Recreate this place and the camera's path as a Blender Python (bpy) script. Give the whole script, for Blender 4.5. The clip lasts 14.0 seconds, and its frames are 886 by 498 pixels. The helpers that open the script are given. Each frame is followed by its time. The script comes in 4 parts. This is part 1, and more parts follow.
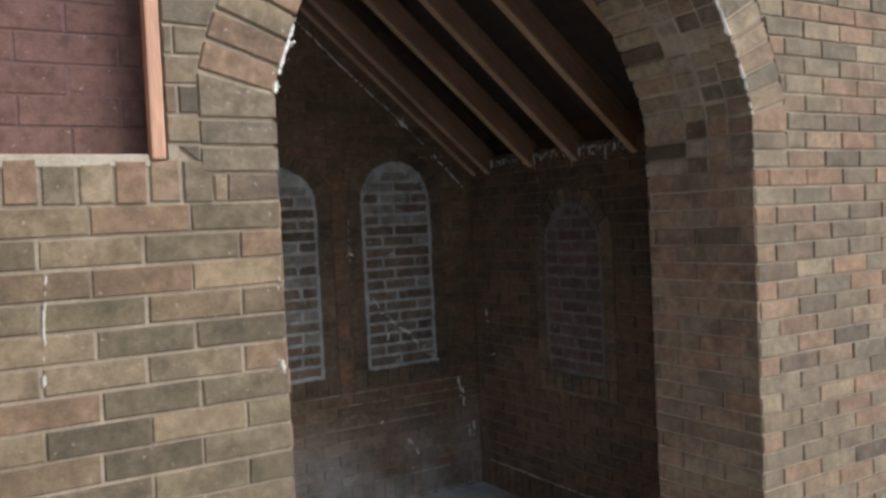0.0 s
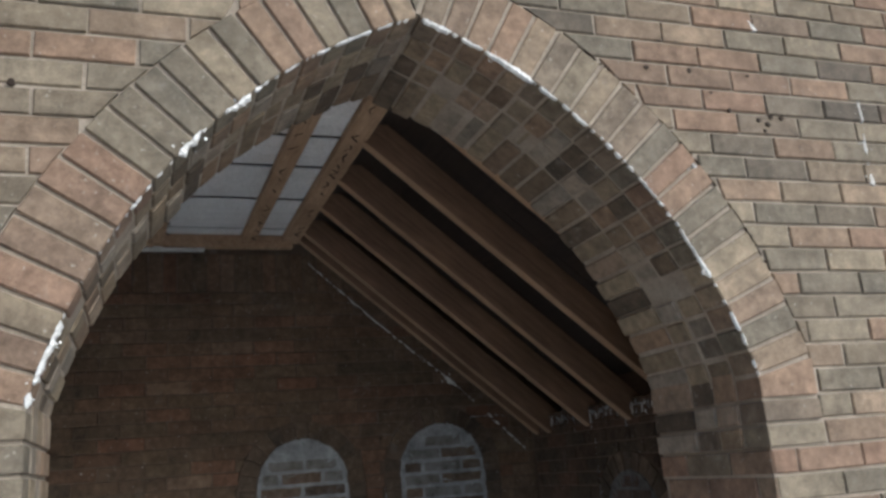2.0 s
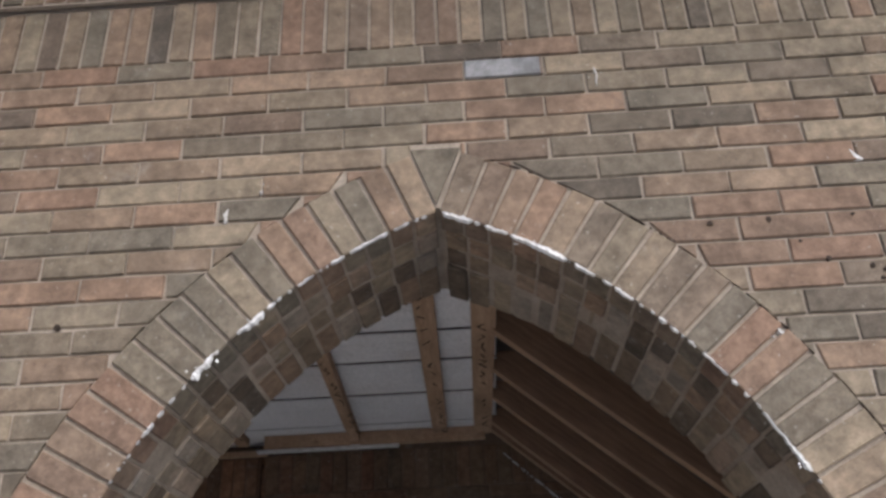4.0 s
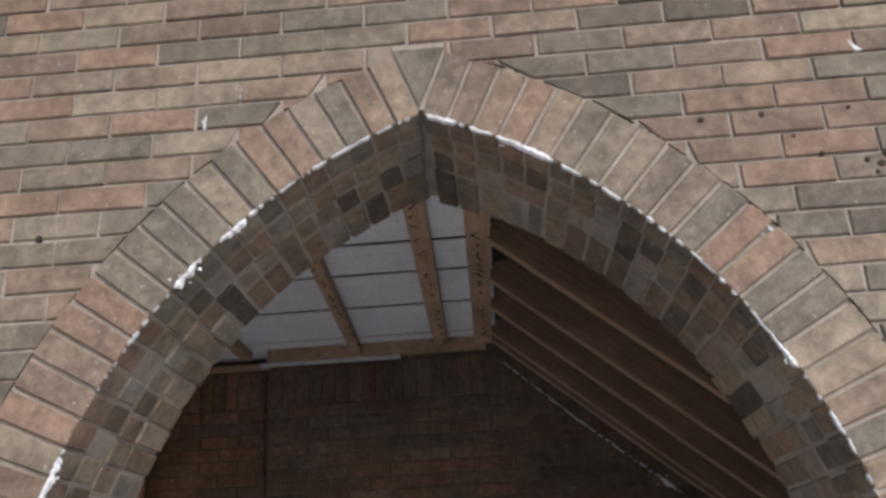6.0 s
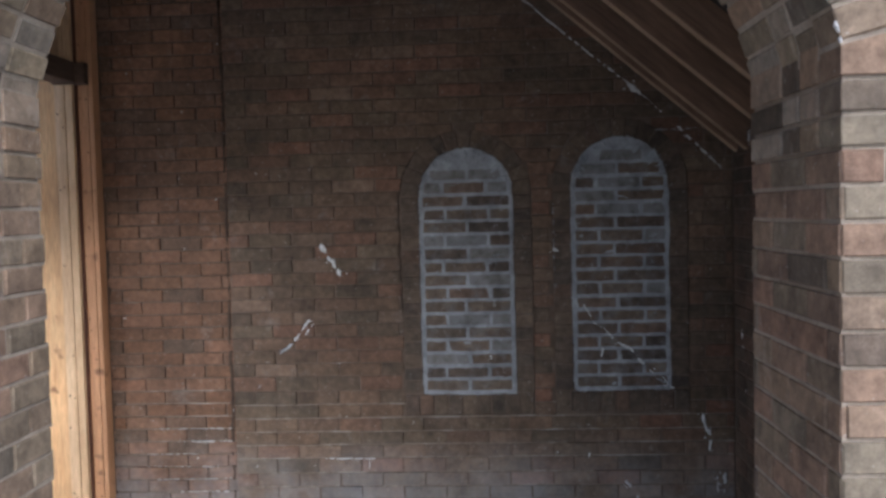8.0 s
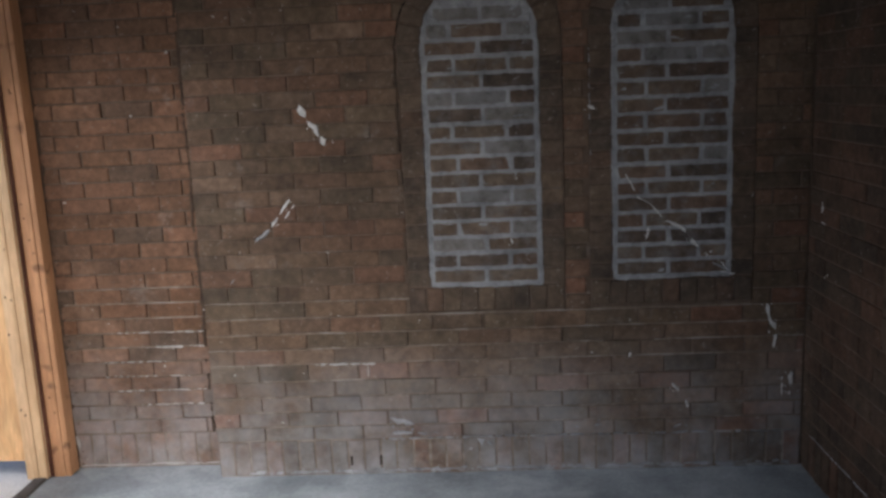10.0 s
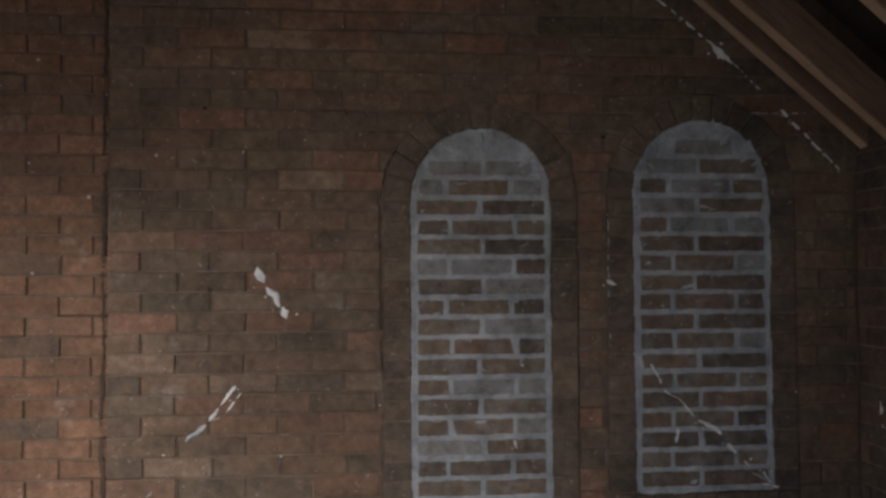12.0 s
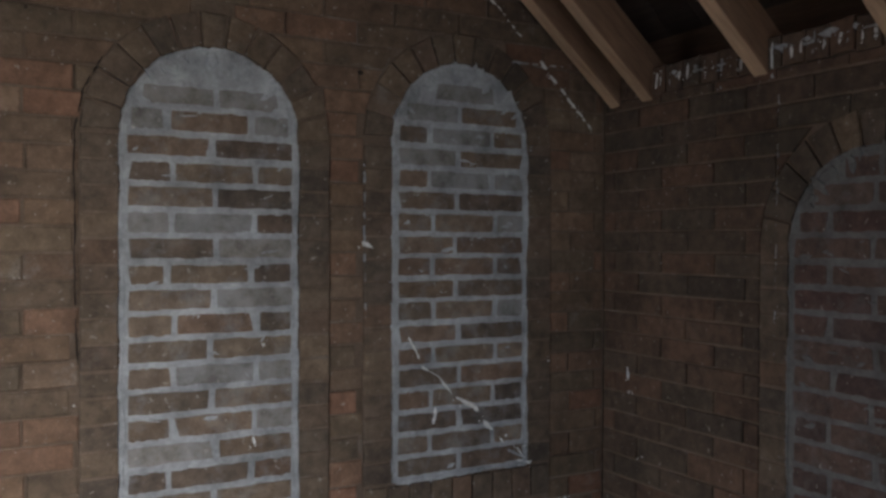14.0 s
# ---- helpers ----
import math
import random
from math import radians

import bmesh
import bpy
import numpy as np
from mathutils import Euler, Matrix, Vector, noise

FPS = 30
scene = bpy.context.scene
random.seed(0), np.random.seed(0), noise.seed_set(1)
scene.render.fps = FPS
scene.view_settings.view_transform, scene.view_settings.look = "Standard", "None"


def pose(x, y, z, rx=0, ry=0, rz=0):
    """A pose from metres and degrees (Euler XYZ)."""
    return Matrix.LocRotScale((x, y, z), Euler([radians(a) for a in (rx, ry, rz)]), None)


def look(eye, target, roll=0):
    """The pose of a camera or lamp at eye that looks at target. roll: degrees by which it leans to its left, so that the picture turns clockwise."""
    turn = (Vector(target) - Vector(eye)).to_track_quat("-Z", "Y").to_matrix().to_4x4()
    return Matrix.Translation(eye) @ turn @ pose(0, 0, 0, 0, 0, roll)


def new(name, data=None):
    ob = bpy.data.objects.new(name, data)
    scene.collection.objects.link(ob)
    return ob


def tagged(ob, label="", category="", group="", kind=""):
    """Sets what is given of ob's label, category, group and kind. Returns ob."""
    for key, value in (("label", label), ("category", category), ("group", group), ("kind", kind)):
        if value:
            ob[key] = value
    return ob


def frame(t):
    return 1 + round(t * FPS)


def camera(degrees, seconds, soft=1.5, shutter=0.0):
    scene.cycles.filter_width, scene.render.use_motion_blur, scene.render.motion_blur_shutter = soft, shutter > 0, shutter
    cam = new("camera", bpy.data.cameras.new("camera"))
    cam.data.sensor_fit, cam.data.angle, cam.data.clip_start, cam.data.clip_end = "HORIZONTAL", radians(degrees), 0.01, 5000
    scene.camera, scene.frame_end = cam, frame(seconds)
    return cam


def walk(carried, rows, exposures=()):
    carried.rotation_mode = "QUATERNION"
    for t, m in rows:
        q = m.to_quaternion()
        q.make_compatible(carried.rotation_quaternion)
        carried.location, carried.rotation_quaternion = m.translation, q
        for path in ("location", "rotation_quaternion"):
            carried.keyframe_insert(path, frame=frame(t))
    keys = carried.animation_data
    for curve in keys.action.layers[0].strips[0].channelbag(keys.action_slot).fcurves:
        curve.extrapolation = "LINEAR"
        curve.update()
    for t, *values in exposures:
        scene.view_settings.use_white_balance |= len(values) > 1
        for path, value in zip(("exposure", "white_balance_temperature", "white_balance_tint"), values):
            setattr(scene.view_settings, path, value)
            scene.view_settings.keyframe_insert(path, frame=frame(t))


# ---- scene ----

# stops of exposure along the walk
EXPOSURES = [(0.0, 0.22, 6000, 7), (1.0, 0.34, 5900, 7), (1.5, 0.4, 5800, 6), (2.0, 0.28, 5600, 4), (3.0, 0.2, 5800, 10), (5.3, 0.12, 5700, 12), (6.5, 0.34, 5600, 10), (7.5, 0.4, 5450, 11), (8.5, 0.28, 5300, 10), (9.0, 0.28, 5650, 10), (11.3, -0.05, 5850, 13),
             (12.0, 0.3, 5900, 11), (13.0, 0.7, 5600, 9), (14.0, 0.88, 5800, 8)]
FOV = 55.4
cam = camera(FOV, 14.0, 3.0)
# seconds, eye, target, roll
PATH = [
    (0, (-1.594, -1.929, 1.707), (-0.55, -0.224, 1.646), -2.7),
    (0.5, (-1.562, -1.791, 1.716), (-0.401, -0.163, 1.661), -3.9),
    (1, (-1.347, -1.769, 1.735), (-0.401, -0.007, 1.756), -4.7),
    (1.5, (-0.996, -1.8, 1.774), (-0.21, 0.026, 1.993), -6.1),
    (2, (-0.646, -1.825, 1.864), (0.016, -0.005, 2.364), -4.5),
    (2.5, (-0.301, -1.915, 1.91), (0.088, -0.098, 2.648), -2.6),
    (3, (-0.093, -1.913, 1.913), (-0.013, -0.094, 2.741), -2.2),
    (3.2, (-0.048, -1.888, 1.916), (-0.025, -0.077, 2.763), -2.0),
    (5.3, (0.137, -1.802, 1.941), (0.042, -0.055, 2.91), -2.6),
    (5.5, (0.136, -1.795, 1.934), (0.036, -0.019, 2.848), -2.6),
    (6, (0.128, -1.779, 1.909), (0.032, 0.077, 2.65), -3.1),
    (6.5, (0.125, -1.74, 1.869), (0.026, 0.201, 2.338), -3.5),
    (7, (0.151, -1.701, 1.822), (0.042, 0.288, 1.999), -2.6),
    (7.5, (0.203, -1.675, 1.781), (0.103, 0.322, 1.81), -1.0),
    (8, (0.221, -1.562, 1.75), (0.119, 0.434, 1.661), -1.4),
    (8.5, (0.219, -1.375, 1.699), (0.191, 0.593, 1.34), -1.8),
    (9, (0.236, -1.208, 1.657), (0.129, 0.751, 1.265), -2.4),
    (9.2, (0.242, -1.128, 1.663), (0.132, 0.831, 1.276), -2.8),
    (11.3, (-0.155, -0.299, 1.593), (-0.156, 1.685, 1.341), 0.1),
    (11.5, (-0.152, -0.247, 1.598), (-0.101, 1.749, 1.468), -0.1),
    (12, (-0.265, -0.13, 1.583), (-0.078, 1.86, 1.639), -0.3),
    (12.5, (-0.399, -0.007, 1.567), (-0.031, 1.957, 1.655), -1.6),
    (13, (-0.444, 0.121, 1.554), (0.087, 2.049, 1.559), -0.2),
    (13.5, (-0.416, 0.281, 1.545), (0.29, 2.152, 1.544), -0.3),
    (14, (-0.423, 0.414, 1.555), (0.546, 2.164, 1.538), 0.2),
]
walk(cam, [(t, look(eye, to, roll)) for t, eye, to, roll in PATH], EXPOSURES)

# ------------------------------------------------------------------ light
world = bpy.data.worlds.new("overcast_sky")
scene.world = world
world.use_nodes = True
wn = world.node_tree.nodes
sky = wn.new("ShaderNodeTexSky")
sky.sky_type = "NISHITA"
sky.sun_disc = False
sky.sun_elevation = radians(36)
sky.sun_rotation = radians(153)
sky.air_density, sky.dust_density, sky.ozone_density = 1.0, 4.0, 1.0
world.node_tree.links.new(sky.outputs[0], wn["Background"].inputs[0])
wn["Background"].inputs[1].default_value = 0.18

sun = new("sun", bpy.data.lights.new("sun", "SUN"))
sun.data.energy, sun.data.angle, sun.data.color = 1.3, radians(50), (0.97, 0.98, 1.0)
sun.matrix_world = look((3.3, -6.45, 5.2), (0, 0, 0))

# daylight of the narrow open side doorway
doorway = new("doorway_daylight", bpy.data.lights.new("doorway_daylight", "AREA"))
doorway.data.shape, doorway.data.size, doorway.data.size_y = "RECTANGLE", 0.6, 1.6
doorway.data.energy, doorway.data.spread, doorway.data.color = 23, radians(140), (1.0, 0.95, 0.88)
doorway.matrix_world = look((-2.4, 1.72, 1.6), (-1.65, 2.1, 0.0))


# ------------------------------------------------------------------ materials
def material(name):
    m = bpy.data.materials.new(name)
    m.use_nodes = True
    return m, m.node_tree.nodes, m.node_tree.links, m.node_tree.nodes["Principled BSDF"]


def noise_node(nodes, links, scale, detail=4, rough=0.6, stretch=None, coords="position"):
    if coords == "position":
        vec = nodes.new("ShaderNodeNewGeometry").outputs["Position"]
    else:
        vec = nodes.new("ShaderNodeTexCoord").outputs["Object"]
    if stretch:
        mp = nodes.new("ShaderNodeMapping")
        mp.inputs["Scale"].default_value = stretch
        links.new(vec, mp.inputs["Vector"])
        vec = mp.outputs[0]
    n = nodes.new("ShaderNodeTexNoise")
    n.inputs["Scale"].default_value, n.inputs["Detail"].default_value, n.inputs["Roughness"].default_value = scale, detail, rough
    links.new(vec, n.inputs["Vector"])
    return n.outputs["Fac"]


def ramp_node(nodes, links, fac, stops, mode="LINEAR"):
    r = nodes.new("ShaderNodeValToRGB")
    r.color_ramp.interpolation = mode
    while len(r.color_ramp.elements) < len(stops):
        r.color_ramp.elements.new(0.5)
    for e, (p, c) in zip(r.color_ramp.elements, stops):
        e.position, e.color = p, (*c, 1) if len(c) == 3 else c
    links.new(fac, r.inputs[0])
    return r.outputs[0]


def mix_node(nodes, links, fac, a, b, blend="MIX"):
    m = nodes.new("ShaderNodeMix")
    m.data_type, m.blend_type = "RGBA", blend
    for sock, v in ((m.inputs[0], fac), (m.inputs[6], a), (m.inputs[7], b)):
        if isinstance(v, (int, float)):
            sock.default_value = v
        elif isinstance(v, tuple):
            sock.default_value = (*v, 1)
        else:
            links.new(v, sock)
    return m.outputs[2]


def bump_node(nodes, links, bsdf, height, strength, distance):
    b = nodes.new("ShaderNodeBump")
    b.inputs["Strength"].default_value, b.inputs["Distance"].default_value = strength, distance
    links.new(height, b.inputs["Height"])
    links.new(b.outputs[0], bsdf.inputs["Normal"])


def value_ramp(nodes, links, fac, a, b, lo=0.0, hi=1.0):
    return ramp_node(nodes, links, fac, [(a, (lo,) * 3), (b, (hi,) * 3)])


def clay(c):
    """Tone of weathered clay: a little greyer than fresh brick."""
    return (c[0] * 0.88, c[1] * 1.012, c[2] * 1.15)


def brick_material(name, stops, chalk=0.0, chalk_col=(0.5, 0.47, 0.43), dirt=0.5, bloom=(5.5, 0.60, 0.82), soot=0.0, salt_light=False):
    """Fired clay: a tone for each brick, cloudy burn marks, fine sandy grain, and a little lime bloom."""
    m, nodes, links, bsdf = material(name)
    info = nodes.new("ShaderNodeObjectInfo").outputs["Random"]
    isle = nodes.new("ShaderNodeNewGeometry").outputs["Random Per Island"]
    add = nodes.new("ShaderNodeMath")
    links.new(info, add.inputs[0]), links.new(isle, add.inputs[1])
    fr = nodes.new("ShaderNodeMath")
    fr.operation = "FRACT"
    links.new(add.outputs[0], fr.inputs[0])
    col = ramp_node(nodes, links, fr.outputs[0], [(p, clay(c)) for p, c in stops])
    cloud = noise_node(nodes, links, 9, 5, 0.65)
    grain = noise_node(nodes, links, 160, 3, 0.7)
    col = mix_node(nodes, links, 1.0, col, ramp_node(nodes, links, cloud, [(0.25, (1 - dirt,) * 3), (0.6, (1.08, 1.05, 1.02))]), "MULTIPLY")
    col = mix_node(nodes, links, 1.0, col, ramp_node(nodes, links, grain, [(0.3, (0.83, 0.83, 0.83)), (0.68, (1.1, 1.095, 1.09))]), "MULTIPLY")
    patch = noise_node(nodes, links, 32, 3, 0.6)
    col = mix_node(nodes, links, 1.0, col, ramp_node(nodes, links, patch, [(0.3, (0.72, 0.71, 0.70)), (0.66, (1.13, 1.13, 1.13))]), "MULTIPLY")
    speck = value_ramp(nodes, links, noise_node(nodes, links, 70, 2, 0.5), 0.68, 0.74, 0, 0.4)
    col = mix_node(nodes, links, speck, col, (0.42, 0.39, 0.35))
    if soot:
        big = noise_node(nodes, links, 1.7, 4, 0.55)
        col = mix_node(nodes, links, 1.0, col, ramp_node(nodes, links, big, [(0.36, (1 - soot,) * 3), (0.6, (1.1, 1.1, 1.1))]), "MULTIPLY")
    if salt_light:   # risen salts, and the lower wall's light painted on by a height ramp
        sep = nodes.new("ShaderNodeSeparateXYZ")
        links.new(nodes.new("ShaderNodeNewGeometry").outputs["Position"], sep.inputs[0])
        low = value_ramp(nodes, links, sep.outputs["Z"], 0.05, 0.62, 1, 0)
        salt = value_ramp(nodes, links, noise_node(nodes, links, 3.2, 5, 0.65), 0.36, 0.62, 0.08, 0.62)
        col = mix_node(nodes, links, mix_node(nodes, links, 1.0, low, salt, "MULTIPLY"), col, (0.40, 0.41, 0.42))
    if chalk:
        haze = noise_node(nodes, links, bloom[0], 6, 0.75)
        col = mix_node(nodes, links, value_ramp(nodes, links, haze, bloom[1], bloom[2], 0, chalk), col, chalk_col)
    links.new(col, bsdf.inputs["Base Color"])
    bsdf.inputs["Roughness"].default_value = 0.9
    bsdf.inputs["Specular IOR Level"].default_value = 0.25
    bump_node(nodes, links, bsdf, mix_node(nodes, links, 0.5, noise_node(nodes, links, 45, 4, 0.6), grain), 0.45, 0.004)
    return m


def rough_material(name, a, b, scale=8, fine=120, rough=0.92, bump=0.5, stain=None, spec=0.25):
    """Mortar, concrete, paint: two tones in soft clouds with a fine grain, and stains where given."""
    m, nodes, links, bsdf = material(name)
    cloud = noise_node(nodes, links, scale, 6, 0.65)
    grain = noise_node(nodes, links, fine, 3, 0.65)
    col = ramp_node(nodes, links, cloud, [(0.3, a), (0.7, b)])
    col = mix_node(nodes, links, 1.0, col, ramp_node(nodes, links, grain, [(0.3, (0.8, 0.8, 0.8)), (0.7, (1.12, 1.12, 1.12))]), "MULTIPLY")
    if stain:
        s_col, s_scale, s_lo, s_hi, s_max = stain
        col = mix_node(nodes, links, value_ramp(nodes, links, noise_node(nodes, links, s_scale, 5, 0.7), s_lo, s_hi, 0, s_max), col, s_col)
    links.new(col, bsdf.inputs["Base Color"])
    bsdf.inputs["Roughness"].default_value = rough
    bsdf.inputs["Specular IOR Level"].default_value = spec
    bump_node(nodes, links, bsdf, mix_node(nodes, links, 0.4, cloud, grain), bump, 0.005)
    return m


def wood_material(name, a, b, stretch, rough=0.7, knots=0.0, coords="position"):
    """Sawn timber with grain along the axis that the stretch leaves long."""
    m, nodes, links, bsdf = material(name)
    grain = noise_node(nodes, links, 6, 6, 0.7, stretch, coords)
    fine = noise_node(nodes, links, 30, 3, 0.6, stretch, coords)
    tone = noise_node(nodes, links, 3, 3, 0.5)
    col = ramp_node(nodes, links, grain, [(0.3, a), (0.65, b)])
    col = mix_node(nodes, links, 1.0, col, ramp_node(nodes, links, fine, [(0.3, (0.75, 0.72, 0.7)), (0.7, (1.1, 1.1, 1.1))]), "MULTIPLY")
    col = mix_node(nodes, links, 1.0, col, ramp_node(nodes, links, tone, [(0.3, (0.78, 0.76, 0.74)), (0.7, (1.1, 1.1, 1.1))]), "MULTIPLY")
    if knots:
        col = mix_node(nodes, links, value_ramp(nodes, links, noise_node(nodes, links, 11, 2, 0.5), 0.66, 0.74, 0, knots), col, (a[0] * 0.35, a[1] * 0.3, a[2] * 0.3))
    links.new(col, bsdf.inputs["Base Color"])
    bsdf.inputs["Roughness"].default_value = rough
    bump_node(nodes, links, bsdf, fine, 0.4, 0.003)
    return m


TAN, PINK, OLIVE, DARK, BUFF, ROSE = (0.225, 0.163, 0.105), (0.275, 0.165, 0.103), (0.18, 0.138, 0.095), (0.125, 0.093, 0.066), (0.295, 0.213, 0.135), (0.252, 0.146, 0.092)
BRICK_FRONT = brick_material("buff_brick", [(0.0, OLIVE), (0.16, TAN), (0.3, PINK), (0.42, DARK), (0.55, TAN), (0.68, ROSE), (0.8, OLIVE), (0.92, BUFF), (1.0, PINK)], 0.35)
BRICK_OLIVE = brick_material("olive_brick", [(0.0, (0.155, 0.115, 0.07)), (0.18, (0.2, 0.148, 0.09)), (0.34, (0.115, 0.086, 0.056)), (0.5, (0.175, 0.13, 0.08)), (0.62, (0.225, 0.14, 0.085)), (0.76, (0.14, 0.106, 0.068)), (0.88, (0.27, 0.188, 0.112)), (1.0, (0.17, 0.122, 0.078))], 0.35)
BRICK_ARCH = brick_material("arch_brick", [(0.0, TAN), (0.2, OLIVE), (0.35, BUFF), (0.5, ROSE), (0.65, OLIVE), (0.8, PINK), (0.9, TAN), (1.0, OLIVE)], 0.45)
# Front brick lightened and warmed to paint in the light on the jambs.
BRICK_JAMB = brick_material("jamb_brick", [(0.0, (0.26, 0.175, 0.107)), (0.2, (0.32, 0.19, 0.12)), (0.4, (0.2, 0.142, 0.092)), (0.55, (0.28, 0.192, 0.122)), (0.7, (0.31, 0.175, 0.11)), (0.85, (0.16, 0.118, 0.082)), (1.0, (0.29, 0.205, 0.132))], 0.45)
# Soffit brick, its tones raised to put more light under the arch.
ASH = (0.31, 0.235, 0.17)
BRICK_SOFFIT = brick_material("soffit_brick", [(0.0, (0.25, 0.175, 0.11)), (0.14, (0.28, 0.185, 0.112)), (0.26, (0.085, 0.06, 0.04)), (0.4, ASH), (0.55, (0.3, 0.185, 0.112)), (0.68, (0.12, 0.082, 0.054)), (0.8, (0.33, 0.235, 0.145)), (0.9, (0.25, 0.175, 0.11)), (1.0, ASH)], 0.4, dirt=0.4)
BRICK_INNER = brick_material("inner_brick", [(0.0, (0.18, 0.102, 0.059)), (0.14, (0.165, 0.105, 0.062)), (0.3, (0.235, 0.12, 0.07)), (0.42, (0.13, 0.085, 0.053)), (0.58, (0.18, 0.115, 0.068)), (0.7, (0.22, 0.105, 0.061)), (0.85, (0.135, 0.086, 0.053)), (1.0, (0.24, 0.143, 0.087))], 0.35, (0.42, 0.4, 0.37), 0.38, soot=0.28, salt_light=True)
# The inner brick again, darkened: the side wall's shade is in its tones.
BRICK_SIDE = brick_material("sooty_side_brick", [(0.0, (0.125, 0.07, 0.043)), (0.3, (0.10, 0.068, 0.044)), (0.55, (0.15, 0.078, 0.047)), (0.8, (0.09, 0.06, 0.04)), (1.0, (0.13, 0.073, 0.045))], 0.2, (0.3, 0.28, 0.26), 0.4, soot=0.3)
BRICK_VEILED = brick_material("mortar_veiled_brick", [(0.0, (0.19, 0.15, 0.118)), (0.5, (0.235, 0.185, 0.145)), (1.0, (0.2, 0.165, 0.138))], 0.7, (0.26, 0.26, 0.26), 0.3, (9, 0.4, 0.62))
BRICK_RECESS = brick_material("red_brick", [(0.0, (0.235, 0.115, 0.06)), (0.3, (0.27, 0.135, 0.075)), (0.55, (0.165, 0.10, 0.062)), (0.8, (0.24, 0.115, 0.06)), (1.0, (0.30, 0.145, 0.08))], 0.35, (0.45, 0.42, 0.38), 0.4, soot=0.28, salt_light=True)
BRICK_FILL = brick_material("fill_brick", [(0.0, (0.165, 0.105, 0.066)), (0.25, (0.2, 0.135, 0.088)), (0.45, (0.10, 0.07, 0.05)), (0.6, (0.19, 0.115, 0.074)), (0.8, (0.21, 0.14, 0.092)), (1.0, (0.14, 0.095, 0.066))], 0.5, (0.235, 0.235, 0.235), 0.45, (11, 0.5, 0.7))
BRICK_RING = brick_material("niche_ring_brick", [(0.0, (0.16, 0.10, 0.063)), (0.3, (0.12, 0.082, 0.055)), (0.55, (0.18, 0.115, 0.07)), (0.8, (0.105, 0.072, 0.05)), (1.0, (0.17, 0.098, 0.06))], 0.3, (0.3, 0.29, 0.275), 0.45, soot=0.3)
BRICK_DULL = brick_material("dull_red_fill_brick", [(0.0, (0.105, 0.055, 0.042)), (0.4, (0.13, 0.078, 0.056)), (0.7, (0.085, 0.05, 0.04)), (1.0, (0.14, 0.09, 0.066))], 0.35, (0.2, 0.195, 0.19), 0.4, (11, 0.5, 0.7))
BRICK_PAINT = brick_material("painted_brick", [(0.0, (0.15, 0.078, 0.062)), (0.5, (0.16, 0.085, 0.068)), (1.0, (0.145, 0.073, 0.06))], 0.2, (0.3, 0.2, 0.19), 0.35)
BRICK_BLUE = brick_material("pale_brick", [(0.0, (0.27, 0.24, 0.22)), (1.0, (0.29, 0.255, 0.23))], 0.3)
MORTAR_FRONT = rough_material("pale_mortar", (0.215, 0.175, 0.135), (0.37, 0.315, 0.255))
MORTAR_INNER = rough_material("dirty_mortar", (0.14, 0.108, 0.08), (0.25, 0.2, 0.158), stain=((0.46, 0.44, 0.41), 4.0, 0.5, 0.7, 0.6))
# Dark joint mortar; in the higher beds it paints the upper walls' dimness.
MORTAR_DIM = rough_material("dim_mortar", (0.085, 0.06, 0.042), (0.17, 0.124, 0.09), stain=((0.3, 0.27, 0.24), 5.0, 0.58, 0.74, 0.45))
MORTAR_FILL = rough_material("grey_mortar", (0.17, 0.174, 0.178), (0.43, 0.437, 0.445), 9, 90, bump=0.8)
WHITE = rough_material("white_lime", (0.46, 0.45, 0.43), (0.78, 0.77, 0.75), 30, 200)
LIME_OLD = rough_material("weathered_lime", (0.34, 0.32, 0.29), (0.52, 0.5, 0.47), 30, 200)
CONCRETE = rough_material("worn_concrete", (0.13, 0.152, 0.163), (0.43, 0.468, 0.487), 1.6, 60, 0.5, 0.35, ((0.62, 0.65, 0.665), 2.3, 0.5, 0.72, 0.55), 0.45)
# Fill mortar of the side niche, darkened to paint in its weak light.
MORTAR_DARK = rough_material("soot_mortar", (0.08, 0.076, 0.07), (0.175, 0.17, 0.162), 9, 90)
GROUND = rough_material("outside_paving", (0.5, 0.49, 0.465), (0.64, 0.625, 0.595), 1.5, 80)
# Sides darker, lower edges paler: light from below painted into the wood.
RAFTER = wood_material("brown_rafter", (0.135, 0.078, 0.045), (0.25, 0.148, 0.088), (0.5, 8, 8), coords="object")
RAFTER_EDGE = wood_material("lit_rafter_edge", (0.3, 0.19, 0.115), (0.48, 0.32, 0.2), (0.5, 8, 8), coords="object")
JOIST = wood_material("weathered_joist", (0.34, 0.215, 0.125), (0.52, 0.36, 0.23), (9, 0.6, 9), 0.75, 0.5)
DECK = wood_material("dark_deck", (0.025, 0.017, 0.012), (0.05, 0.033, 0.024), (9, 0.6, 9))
STUD = wood_material("pale_pine", (0.62, 0.40, 0.21), (0.80, 0.58, 0.34), (9, 9, 0.5), 0.65, 0.25)
PLANK = wood_material("knotty_pine", (0.62, 0.34, 0.14), (0.80, 0.53, 0.26), (5, 5, 0.5), 0.65, 0.85)
STUD_DARK = wood_material("orange_pine", (0.48, 0.24, 0.11), (0.65, 0.37, 0.19), (9, 9, 0.5), 0.65, 0.8)
DARK_RAIL = wood_material("dark_rail", (0.07, 0.042, 0.027), (0.13, 0.082, 0.052), (9, 0.6, 9), 0.75)
GAP = wood_material("red_brown_gap", (0.07, 0.022, 0.012), (0.13, 0.045, 0.022), (9, 9, 0.5), 0.8)
